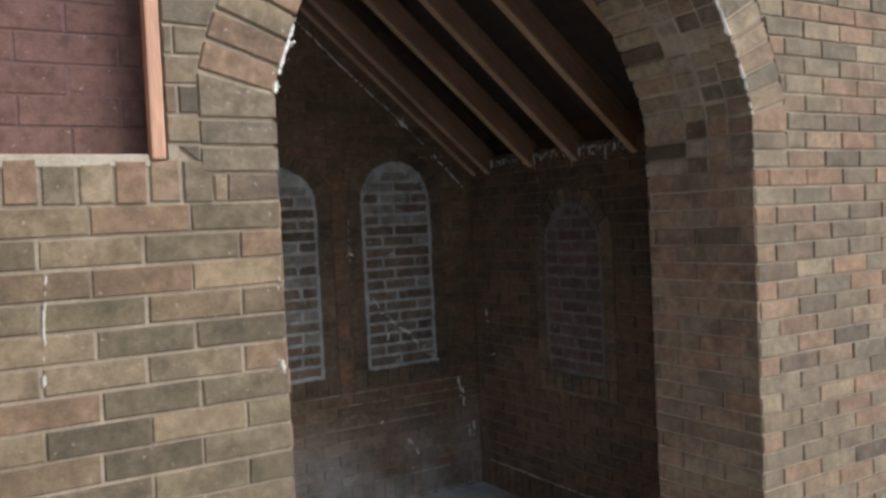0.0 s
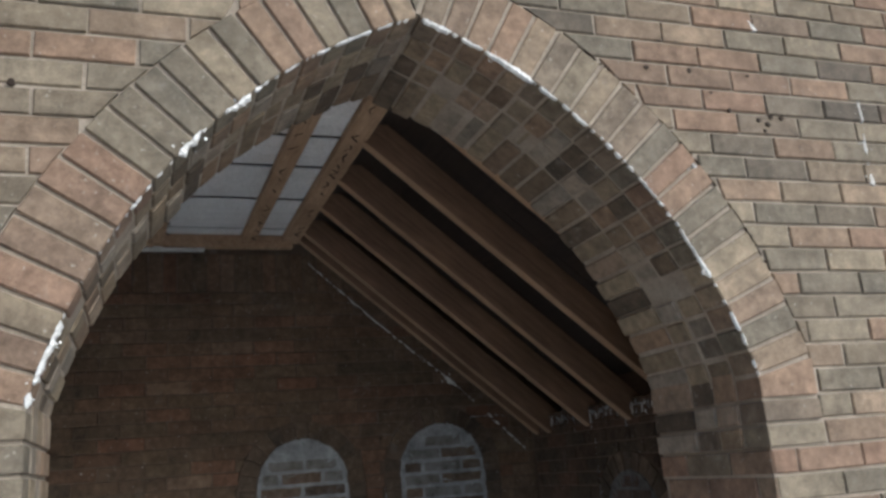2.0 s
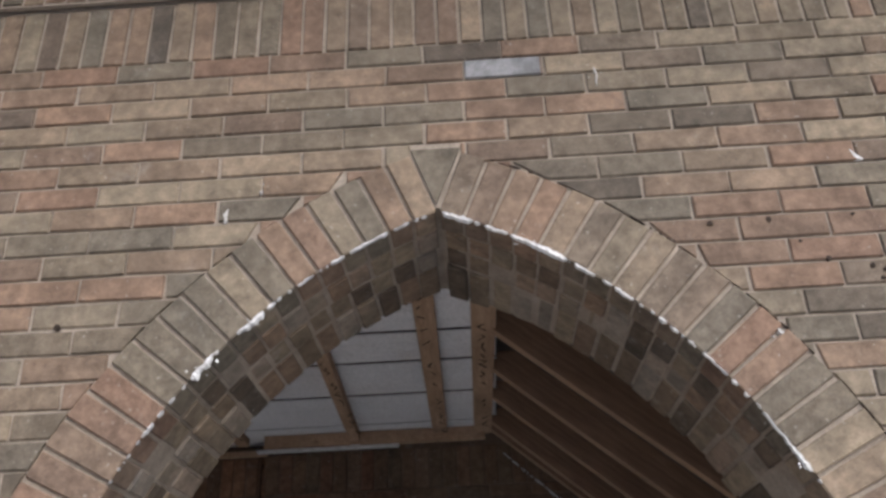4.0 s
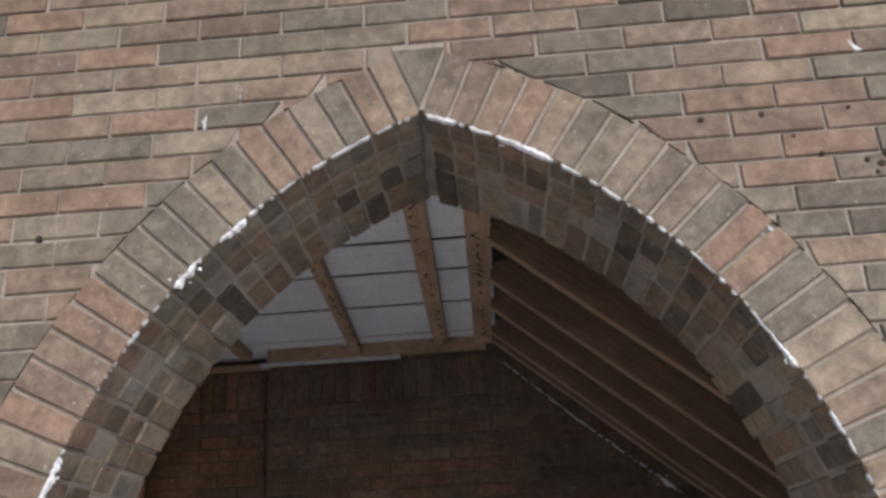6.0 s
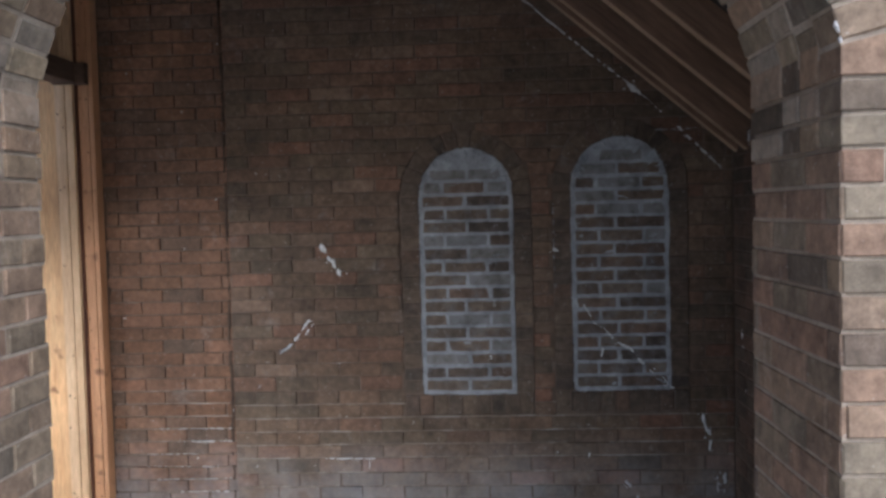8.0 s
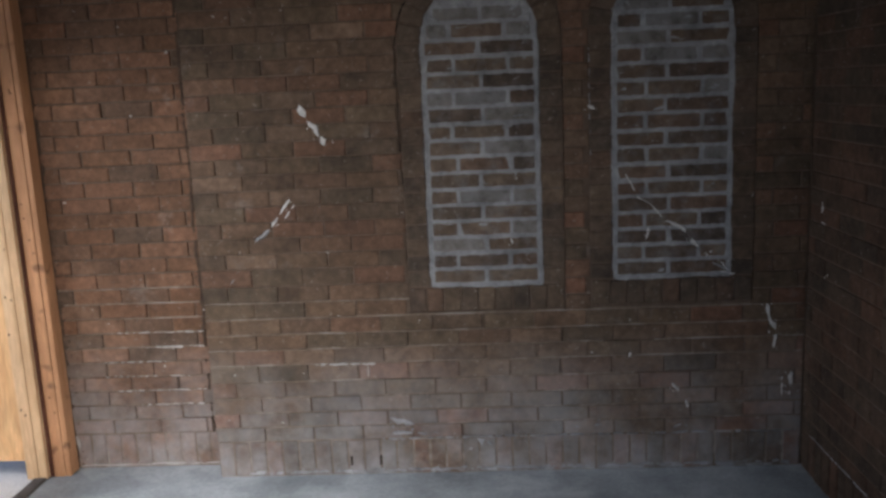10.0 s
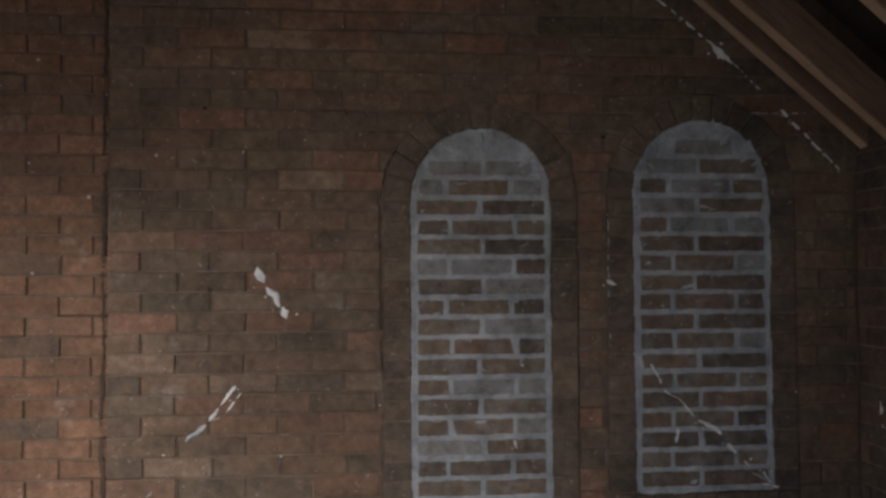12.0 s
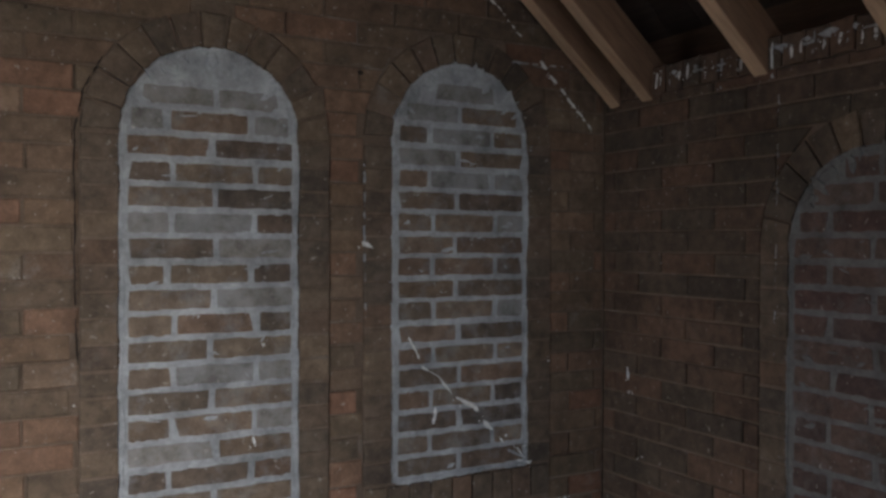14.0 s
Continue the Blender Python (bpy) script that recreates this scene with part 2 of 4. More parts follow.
TRIM_WOOD = wood_material("red_trim", (0.38, 0.20, 0.13), (0.50, 0.30, 0.205), (9, 9, 0.6), 0.55)
PANEL = rough_material("white_ceiling_paint", (0.7, 0.69, 0.68), (0.84, 0.835, 0.83), 3.5, 70, 0.6, 0.3, ((0.4, 0.35, 0.3), 2.6, 0.6, 0.8, 0.5))
SOOT = rough_material("scorched_mark", (0.02, 0.014, 0.01), (0.05, 0.035, 0.025), 20)
RUST = rough_material("rusty_iron", (0.10, 0.045, 0.03), (0.2, 0.09, 0.055), 25, 150, 0.75)


# ------------------------------------------------------------------ mesh helpers
def finish(name, bm, mat_):
    me = bpy.data.meshes.new(name)
    bm.normal_update()
    bm.to_mesh(me)
    bm.free()
    me.materials.append(mat_)
    return me


def part(name, bm, mat_, parent, label=""):
    ob = new(name, finish(name, bm, mat_))
    ob.parent = parent
    return tagged(ob, label)


def add_box(bm, x0, y0, z0, x1, y1, z1, bevel=0.0):
    res = bmesh.ops.create_cube(bm, size=1, matrix=Matrix.Translation(((x0 + x1) / 2, (y0 + y1) / 2, (z0 + z1) / 2)) @ Matrix.Diagonal((x1 - x0, y1 - y0, z1 - z0, 1)))
    if bevel:
        edges = {e for v in res["verts"] for e in v.link_edges}
        bmesh.ops.bevel(bm, geom=list(edges), offset=bevel, segments=2, affect="EDGES", profile=0.6)


def box_bm(*dims, bevel=0.0):
    bm = bmesh.new()
    add_box(bm, *dims, bevel=bevel)
    return bm


def block(name, dims, mat_, label, category, kind="structure", bevel=0.0):
    ob = new(name, finish(name, box_bm(*dims, bevel=bevel), mat_))
    return tagged(ob, label, category, kind=kind)


def prism(bm, poly, m, depth, proud=0.0):
    """A slab with the outline poly (u, v), from n = proud back to n = -depth, in the frame m."""
    a = [bm.verts.new(m @ Vector((u, v, proud))) for u, v in poly]
    b = [bm.verts.new(m @ Vector((u, v, -depth))) for u, v in poly]
    bm.faces.new(a)
    bm.faces.new(b[::-1])
    for i in range(len(a)):
        j = (i + 1) % len(a)
        bm.faces.new((a[j], a[i], b[i], b[j]))


def face_frame(u, n, origin=(0, 0, 0)):
    """Wall frame: u along the wall, z up, n out of its face."""
    m = Matrix.Identity(4)
    for i in range(3):
        m[i][0], m[i][1], m[i][2], m[i][3] = u[i], (0, 0, 1)[i], n[i], origin[i]
    return m


# ------------------------------------------------------------------ bricklaying
rng = random.Random(7)
BRICK_FACES = [(4, 5, 6, 7), (0, 1, 5, 4), (1, 2, 6, 5), (2, 3, 7, 6), (3, 0, 4, 7), (8, 9, 1, 0), (9, 10, 2, 1), (10, 11, 3, 2), (11, 8, 0, 3)]


def brick_points(quad, depth, wear=1.0, proud=None):
    """Twelve corners of a brick: worn arris, face and back."""
    cu, cv = sum(p[0] for p in quad) / 4, sum(p[1] for p in quad) / 4
    p = rng.uniform(-0.0015, 0.002) if proud is None else proud
    rim, face = [], []
    for u, v in quad:
        ju, jv = rng.uniform(-0.0012, 0.0012) * wear, rng.uniform(-0.0012, 0.0012) * wear
        c = rng.uniform(0.0016, 0.0042) * wear
        rim.append((u + ju, v + jv, p - c * 0.9))
        face.append((u + ju + (c if u < cu else -c), v + jv + (c if v < cv else -c), p + rng.uniform(-0.0006, 0.0006)))
    return rim + face + [(u, v, -depth) for u, v in quad]


def brick_data(pts, mat_):
    me = bpy.data.meshes.new("brick")
    me.from_pydata(pts, [], BRICK_FACES)
    me.materials.append(mat_)
    return me


class Bricks:
    """Lays bricks on a piece of the setting: those in the near stretch are parts, the others one joined part."""

    def __init__(self, parent, mat_, near=lambda u, v: True, most=300, depth=0.02):
        self.parent, self.mat, self.near, self.left, self.depth = parent, mat_, near, most, depth
        self.verts, self.faces, self.shared = [], [], {}

    def lay(self, m, quad, wear=1.0, mat_=None, proud=None):
        cu, cv = sum(p[0] for p in quad) / 4, sum(p[1] for p in quad) / 4
        if self.left > 0 and self.near(cu, cv):
            self.left -= 1
            w, h = quad[1][0] - quad[0][0], quad[3][1] - quad[0][1]
            plain = abs(quad[2][0] - quad[1][0]) < 1e-6 and abs(quad[3][0] - quad[0][0]) < 1e-6 and proud is None
            key = (round(w, 3), round(h, 3), rng.randrange(6), mat_)
            if plain and key in self.shared:
                me = self.shared[key]
            else:
                me = brick_data(brick_points([(u - cu, v - cv) for u, v in quad], self.depth, wear, proud), mat_ or self.mat)
                if plain:
                    self.shared[key] = me
            ob = new("brick", me)
            ob.parent = self.parent
            ob.matrix_basis = m @ pose(cu, cv, rng.uniform(-0.001, 0.001), rng.uniform(-0.5, 0.5), rng.uniform(-0.35, 0.35), rng.uniform(-0.25, 0.25))
        else:
            base = len(self.verts)
            self.verts += [tuple(m @ Vector(p)) for p in brick_points(quad, self.depth, wear, proud)]
            self.faces += [tuple(base + i for i in f) for f in BRICK_FACES]

    def courses(self, m, limits, z0, z1, course, module, joint=0.0078, phase=0.0, wear=1.0, least=0.022, bed=None):
        """Running bond between z0 and z1; limits(z) gives the stretches of wall that are open to bricks at that height."""
        step = (lambda i: course) if isinstance(course, float) else (lambda i: course[i])
        k, z = 0, z0
        while z < z1 - 0.02:
            a, b = z + joint * 0.5, min(z + step(k), z1) - joint * 0.5
            lo, hi, mid = limits(a), limits(b), limits((a + b) / 2)
            if not (len(lo) == len(hi) == len(mid)):
                lo = hi = mid
            shift = phase + (0.5 * module if k % 2 else 0.0) + rng.uniform(-0.005, 0.005)
            for (l0, r0), (l1, r1) in zip(lo, hi):
                start = math.floor((min(l0, l1) - shift) / module) * module + shift
                u = start
                while u < max(r0, r1):
                    ul, ur = u + joint * 0.5 + rng.uniform(-0.0015, 0.0015), u + module - joint * 0.5 + rng.uniform(-0.0015, 0.0015)
                    q = [max(ul, l0), min(ur, r0), min(ur, r1), max(ul, l1)]
                    low = a
                    if q[1] - q[0] < 0.003 and q[2] - q[3] > 0.012:   # a corner cut by the arch
                        f = (q[0] + 0.003 - q[1]) / max(1e-6, (q[2] - q[3]) - (q[1] - q[0]))
                        q[0], q[1] = (q[0], q[0] + 0.003) if abs(q[0] - q[3]) < 1e-6 else (q[1] - 0.003, q[1])
                        low = a + (b - a) * f
                    if (q[1] - q[0] + q[2] - q[3]) / 2 > least and q[1] - q[0] > 0.002 and q[2] - q[3] > 0.003 and b - low > 0.012:
                        self.lay(m, [(q[0], low), (q[1], low), (q[2], b), (q[3], b)], wear)
                    u += module
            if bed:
                # beds turn from bed[0] to bed[1] above the height bed[2]
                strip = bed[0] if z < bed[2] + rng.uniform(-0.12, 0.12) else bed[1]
                for l, r in limits(z):
                    u = l
                    while u < r - 0.01:
                        e = min(r, u + rng.uniform(0.05, 0.4))
                        if rng.random() < 0.93:
                            prism(strip, [(u, z - joint * 0.6), (e, z - joint * 0.6), (e, z + joint * 0.6), (u, z + joint * 0.6)], m, 0.012, rng.uniform(-0.004, -0.002))
                        u = e
            z += step(k)
            k += 1

    def soldiers(self, m, u0, u1, z0, z1, width=0.068, joint=0.009, wear=1.0, limit=None):
        n = max(1, round((u1 - u0) / width))
        w = (u1 - u0) / n
        for i in range(n):
            a, b = u0 + i * w + joint / 2, u0 + (i + 1) * w - joint / 2
            top = [min(z1, limit(u)) if limit else z1 for u in (a, b)]
            if min(top) > z0 + 0.02:
                jz = rng.uniform(-0.003, 0.003)
                self.lay(m, [(a, z0 + jz), (b, z0 + jz), (b, top[1] + jz), (a, top[0] + jz)], wear)

    def close(self, label="the remaining bricks of the same wall"):
        if self.verts:
            me = bpy.data.meshes.new("brickwork")
            me.from_pydata(self.verts, [], self.faces)
            me.materials.append(self.mat)
            ob = new("brickwork", me)
            ob.parent = self.parent
            tagged(ob, label, kind="stuff")


# ------------------------------------------------------------------ plan
W, TH, TH_L = 0.862, 0.505, 0.46   # half width of the archway, depth of its two reveals
CX, CZ, RAD = 0.47, 1.677, 1.3824  # centre and radius of the two arcs of the pointed arch
SPRING, RING = 2.035, 0.183
BACK, STEP, STEP_X = 2.65, 2.778, -1.078
RIGHT, LEFT = 1.438, -1.83
CEIL = 3.145
TOP = 4.4
FRONT_M = face_frame((1, 0, 0), (0, -1, 0))
BACK_M = face_frame((1, 0, 0), (0, -1, 0), (0, BACK, 0))
STEP_M = face_frame((1, 0, 0), (0, -1, 0), (0, STEP, 0))
RIGHT_M = face_frame((0, -1, 0), (-1, 0, 0), (RIGHT, 0, 0))
JAMB_R = face_frame((0, -1, 0), (-1, 0, 0), (W, 0, 0))
JAMB_L = face_frame((0, 1, 0), (1, 0, 0), (-W, 0, 0))
WIN = (-1.75, -1.13, 1.882, 2.62)  # blocked window beside the archway: x, x, z, z


def arch_half(z, off=0.0):
    """Half width of the archway at a height, moved outwards by off."""
    r2 = (RAD + off) ** 2 - (z - CZ) ** 2
    if z < CZ:
        return W + off
    return max(0.0, min(W + off, math.sqrt(max(r2, 0)) - CX))


APEX = CZ + math.sqrt(RAD ** 2 - CX ** 2)
APEX_OUT = CZ + math.sqrt((RAD + RING) ** 2 - CX ** 2)


def slope_z(x):
    """Underside of the sloping rafters."""
    return 3.115 - (x - 0.13) * 0.84


# ------------------------------------------------------------------ floor, ground, walls
ground = block("ground", (-60, -60, -0.3, 60, 60, -0.03), GROUND, "pale worn paving around the brick porch", "ground")
floor = block("floor", (-1.9, -0.02, -0.2, RIGHT + 0.1, STEP + 0.1, 0.0), CONCRETE, "blue-grey worn concrete floor with pale scuffs", "floor")

bm = bmesh.new()
SINK = 0.0072   # the mortar lies this far behind the brick faces
for poly in ([(-2.6, 0), (WIN[0], 0), (WIN[0], TOP), (-2.6, TOP)], [(WIN[0], 0), (-W - SINK, 0), (-W - SINK, WIN[2] - 0.012), (WIN[0], WIN[2] - 0.012)],
             [(WIN[0], WIN[3]), (-1.09, WIN[3]), (-1.09, TOP), (WIN[0], TOP)], [(W + SINK, 0), (4.2, 0), (4.2, TOP), (W + SINK, TOP)]):
    prism(bm, poly, FRONT_M, (TH if poly[0][0] > 0 else TH_L) - 0.004, -SINK)
prism(bm, [(WIN[1] + 0.012, WIN[2] - 0.012), (-W - SINK, WIN[2] - 0.012), (-W - SINK, WIN[3]), (WIN[1] + 0.012, WIN[3])], FRONT_M, TH_L - 0.004, -SINK)
prism(bm, [(-1.09, WIN[3]), (-W - SINK, WIN[3]), (-W - SINK, TOP), (-1.09, TOP)], FRONT_M, TH_L - 0.004, -SINK)
zs = [SPRING + (APEX + 0.016 - SPRING) * i / 26 for i in range(27)]
for side in (-1, 1):
    for a, b in zip(zs, zs[1:]):
        xa, xb = (arch_half(z, 0.006) if z < APEX + 0.016 else 0 for z in (a, b))
        q = [(side * xa, a), (side * (W + SINK), a), (side * (W + SINK), b), (side * xb, b)]
        prism(bm, q if side > 0 else q[::-1], FRONT_M, (TH if side > 0 else TH_L) - 0.004, -SINK)
prism(bm, [(-W - SINK, APEX + 0.016), (W + SINK, APEX + 0.016), (W + SINK, TOP), (-W - SINK, TOP)], FRONT_M, TH - 0.004, -SINK)
wall_front = tagged(new("wall_front", finish("wall_front", bm, MORTAR_FRONT)), "buff and pink brick front wall with a pointed archway", "wall", kind="structure")

bm = bmesh.new()
prism(bm, [(STEP_X + SINK, -0.1), (RIGHT + 0.3, -0.1), (RIGHT + 0.3, 4.3), (STEP_X + SINK, 4.3)], BACK_M, 0.35, -0.0075)
wall_back = tagged(new("wall_back", finish("wall_back", bm, MORTAR_DIM)), "dirty brown brick back wall with two bricked-up arched niches", "wall", kind="structure")
bm = bmesh.new()
prism(bm, [(-2.0, -0.1), (STEP_X + 0.02, -0.1), (STEP_X + 0.02, 4.3), (-2.0, 4.3)], STEP_M, 0.2, -0.009)
wall_recess = tagged(new("wall_recess", finish("wall_recess", bm, MORTAR_DIM)), "set-back reddish brick strip of the back wall", "wall", kind="structure")
bm = bmesh.new()
prism(bm, [(-BACK - 0.1, -0.1), (-TH + 0.004, -0.1), (-TH + 0.004, 2.105), (-BACK - 0.1, 2.105)], RIGHT_M, 0.3, -0.0075)
wall_right = tagged(new("wall_right", finish("wall_right", bm, MORTAR_DIM)), "dark brown brick side wall with a bricked-up niche", "wall", kind="structure")
# Unseen wall added to hold back sky light at the side doorway.
sky_screen = block("sky_screen", (-8.8, 0.6, -0.1, -8.5, 9.0, 2.6), MORTAR_FRONT, "plain unseen wall added to screen sky from the doorway", "wall")
# Never in view: added to shade the left front and bounce light rightwards.
block("shade_wall", (-3.0, -3.0, -0.1, -2.7, 0.3, TOP), MORTAR_FRONT, "plain buff unseen wall added to shade the front", "wall")
# Out of view; its length and thickness are set to limit the doorway's light.
wall_left = block("wall_left", (LEFT - 0.12, TH_L - 0.01, 0, LEFT, 1.62, 3.4), MORTAR_INNER, "short unseen brick return narrowing the open side doorway", "wall")

# ------------------------------------------------------------------ front wall bricks
COURSE, MODULE = 0.0668, 0.215   # height of a course, brick and joint


SILL_Z = WIN[2] - 0.102


def front_limits(z):
    if z < SILL_Z + COURSE + 0.002:
        half = W + 0.003
    elif z < APEX_OUT + 0.004:
        half = min(W + RING, arch_half(z, RING) if z > CZ else 9) + 0.004
    else:
        half = None
    spans = [(-2.6, 2.8)] if half is None else [(-2.6, -half), (half, 2.8)]
    if WIN[2] - 0.105 < z < WIN[3]:
        edge = WIN[1] + 0.012
        l, r = spans[0]
        spans = [(-2.6, WIN[0]), (edge, r)] + spans[1:] if r > edge + 0.01 else [(-2.6, WIN[0])] + spans[1:]
        if z < WIN[2] - 0.004:
            spans[1] = (-1.02, spans[1][1])
    return spans


front = Bricks(wall_front, BRICK_FRONT, lambda u, v: abs(u) < 1.55 and v > 1.0)
low_left = Bricks(wall_front, BRICK_OLIVE, lambda u, v: u > -1.8 and v > 0.6, 120)
low_left.courses(FRONT_M, lambda z: [(-2.6, -W - 0.003)], SILL_Z - 26 * COURSE, SILL_Z, COURSE, MODULE, phase=-W - 0.003 + MODULE / 2)
low_left.close()
front.courses(FRONT_M, lambda z: [(W + 0.003, 2.8)], SILL_Z - 26 * COURSE, SILL_Z, COURSE, MODULE, phase=W + 0.003 + MODULE / 2)
front.courses(FRONT_M, front_limits, SILL_Z, SILL_Z + 26 * COURSE - 0.001, COURSE, MODULE, phase=0.0845, least=0.006)
front.soldiers(FRONT_M, WIN[0], -1.02, SILL_Z + 0.004, WIN[2] - 0.006, 0.071)
SOLDIER_Z = SILL_Z + 26 * COURSE + 0.02
front.soldiers(FRONT_M, -2.5865, 2.811, SOLDIER_Z - 0.02, SOLDIER_Z + 0.19, 0.0635)
front.soldiers(face_frame((1, 0, 0), (0, -1, 0), (0, -0.028, 0)), -2.5865, 2.811, SOLDIER_Z + 0.205, SOLDIER_Z + 0.41, 0.0635)
front.close()
corbel = block("trim", (-2.6, -0.022, SOLDIER_Z + 0.198, 2.8, -SINK - 0.0005, TOP), MORTAR_FRONT, "projecting brick band along the top of the wall", "trim")

# Unseen overhang, added to dim the top of the front wall.
block("eaves", (-2.6, -1.0, TOP, 4.2, 0.5, TOP + 0.15), DECK, "dark unseen overhang added to shade the front wall", "eaves")

# jambs of the archway
flush = bmesh.new()
jambs = Bricks(wall_front, BRICK_JAMB, lambda u, v: v > 0.6, 240)
for m, s in ((JAMB_R, -1), (JAMB_L, 1)):
    span = (-TH, -0.004) if s < 0 else (0.004, TH_L)
    jambs.courses(m, lambda z: [span], SILL_Z - 26 * COURSE, SILL_Z + COURSE, COURSE, 0.1685 if s > 0 else 0.202, phase=0.03, bed=(flush, flush, 9.0))
tagged(part("bed_joints", flush, MORTAR_FRONT, wall_front, "pale flush mortar beds"), kind="stuff")
jambs.close()

# ring of the pointed arch
arch = tagged(new("arch"), "pointed arch ring of buff bricks with white lime smears", "arch", kind="structure")
STEPS = 20
STRAIGHT = (SPRING - SILL_Z - COURSE) / 3
a0 = math.asin((SPRING - CZ) / RAD)
a1 = math.acos(CX / RAD)
COLUMNS = ((-0.003, 0.096, RING), (0.107, 0.196, 0.06), (0.207, 0.297, 0.06), (0.308, TH + 0.006, 0.06))


def wedge(r, y0, y1, long, turn):
    """A brick of the arch: inner face on the arc, wider towards the outside."""
    h0, h1 = turn * r / 2 - 0.0045, turn * (r + long) / 2 - 0.0055
    j = [rng.uniform(-0.0015, 0.0015) for _ in range(6)]
    c = 0.0035
    pts = []
    for x, h in ((j[0], h0), (long + j[1], h1)):
        for y in (y0, y1):
            pts += [(x, y, -h), (x, y, h)]
    bm = bmesh.new()
    v = [bm.verts.new(p) for p in pts]
    for f in ((0, 1, 3, 2), (4, 6, 7, 5), (0, 4, 5, 1), (2, 3, 7, 6), (0, 2, 6, 4), (1, 5, 7, 3)):
        bm.faces.new([v[i] for i in f])
    bmesh.ops.recalc_face_normals(bm, faces=bm.faces)
    bmesh.ops.bevel(bm, geom=bm.edges[:], offset=c, segments=1, affect="EDGES")
    return bm


turn = (a1 - a0) / STEPS
for col, (y0, y1, long) in enumerate(COLUMNS):
    for side in (1, -1):
        if col == 3 and side < 0:
            y1 = TH_L + 0.004
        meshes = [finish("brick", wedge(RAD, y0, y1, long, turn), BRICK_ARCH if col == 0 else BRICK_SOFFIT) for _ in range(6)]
        shift = rng.uniform(-0.22, 0.0)
        for i in range(STEPS):
            a = a0 + (i + 0.5 + (0.0 if col == 0 else shift + rng.uniform(-0.05, 0.05))) * turn
            ob = new("brick", rng.choice(meshes))
            ob.parent = arch
            p = Matrix.Translation((-CX, 0, CZ)) @ Matrix.Rotation(-a, 4, "Y") @ Matrix.Translation((RAD + (rng.uniform(-0.002, 0.002) if col == 0 else rng.uniform(-0.004, 0.006)), rng.uniform(-0.0015, 0.0015), 0))
            if side < 0:
                p = Matrix.Rotation(math.pi, 4, "Z") @ Matrix.Translation((0, -2 * (y0 + y1) / 2, 0)) @ p
            ob.matrix_basis = p
        for i in range(3):
            if col == 0:
                z0 = SILL_Z + COURSE + i * STRAIGHT
                bm = bmesh.new()
                add_box(bm, W + 0.001 if side > 0 else -W - RING, y0, z0 + 0.005, W + RING if side > 0 else -W - 0.001, y1, z0 + STRAIGHT - 0.005, bevel=0.0035)
                if i == 2:   # cut to carry the first slanting brick
                    for v in bm.verts:
                        if v.co.z > z0 + STRAIGHT * 0.6:
                            v.co.z += 0.045 * (abs(v.co.x) - W) / RING
                part("brick", bm, BRICK_ARCH, arch)
            else:
                z0 = SILL_Z + COURSE + i * STRAIGHT
                x = side * W
                bm = bmesh.new()
                add_box(bm, min(x, x + side * 0.05), y0, z0 + 0.005, max(x, x + side * 0.05), y1, z0 + STRAIGHT + (0.016 if i == 2 else -0.005), bevel=0.0035)
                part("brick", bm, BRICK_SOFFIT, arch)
bm = bmesh.new()
prism(bm, [(-0.004, APEX + 0.022), (0.064, APEX_OUT - 0.006), (-0.064, APEX_OUT - 0.006)], FRONT_M, 0.03, 0.001)
part("brick", bm, BRICK_ARCH, arch)

for side in (1, -1):   # bed of mortar under the first slanting bricks
    bm = bmesh.new()
    add_box(bm, min(side * (W + 0.003), side * (W + 0.06)), 0.003, SPRING - 0.014, max(side * (W + 0.003), side * (W + 0.06)), (TH if side > 0 else TH_L) - 0.006, SPRING + 0.012)
    part("bed_joint", bm, MORTAR_FRONT, arch)

# pale brick high on the wall
bm = bmesh.new()
add_box(bm, 0.089, -0.0035, SILL_Z + 24 * COURSE + 0.004, 0.295, 0.01, SILL_Z + 25 * COURSE - 0.004, bevel=0.004)
part("brick", bm, BRICK_BLUE, wall_front, "pale blue-grey brick")


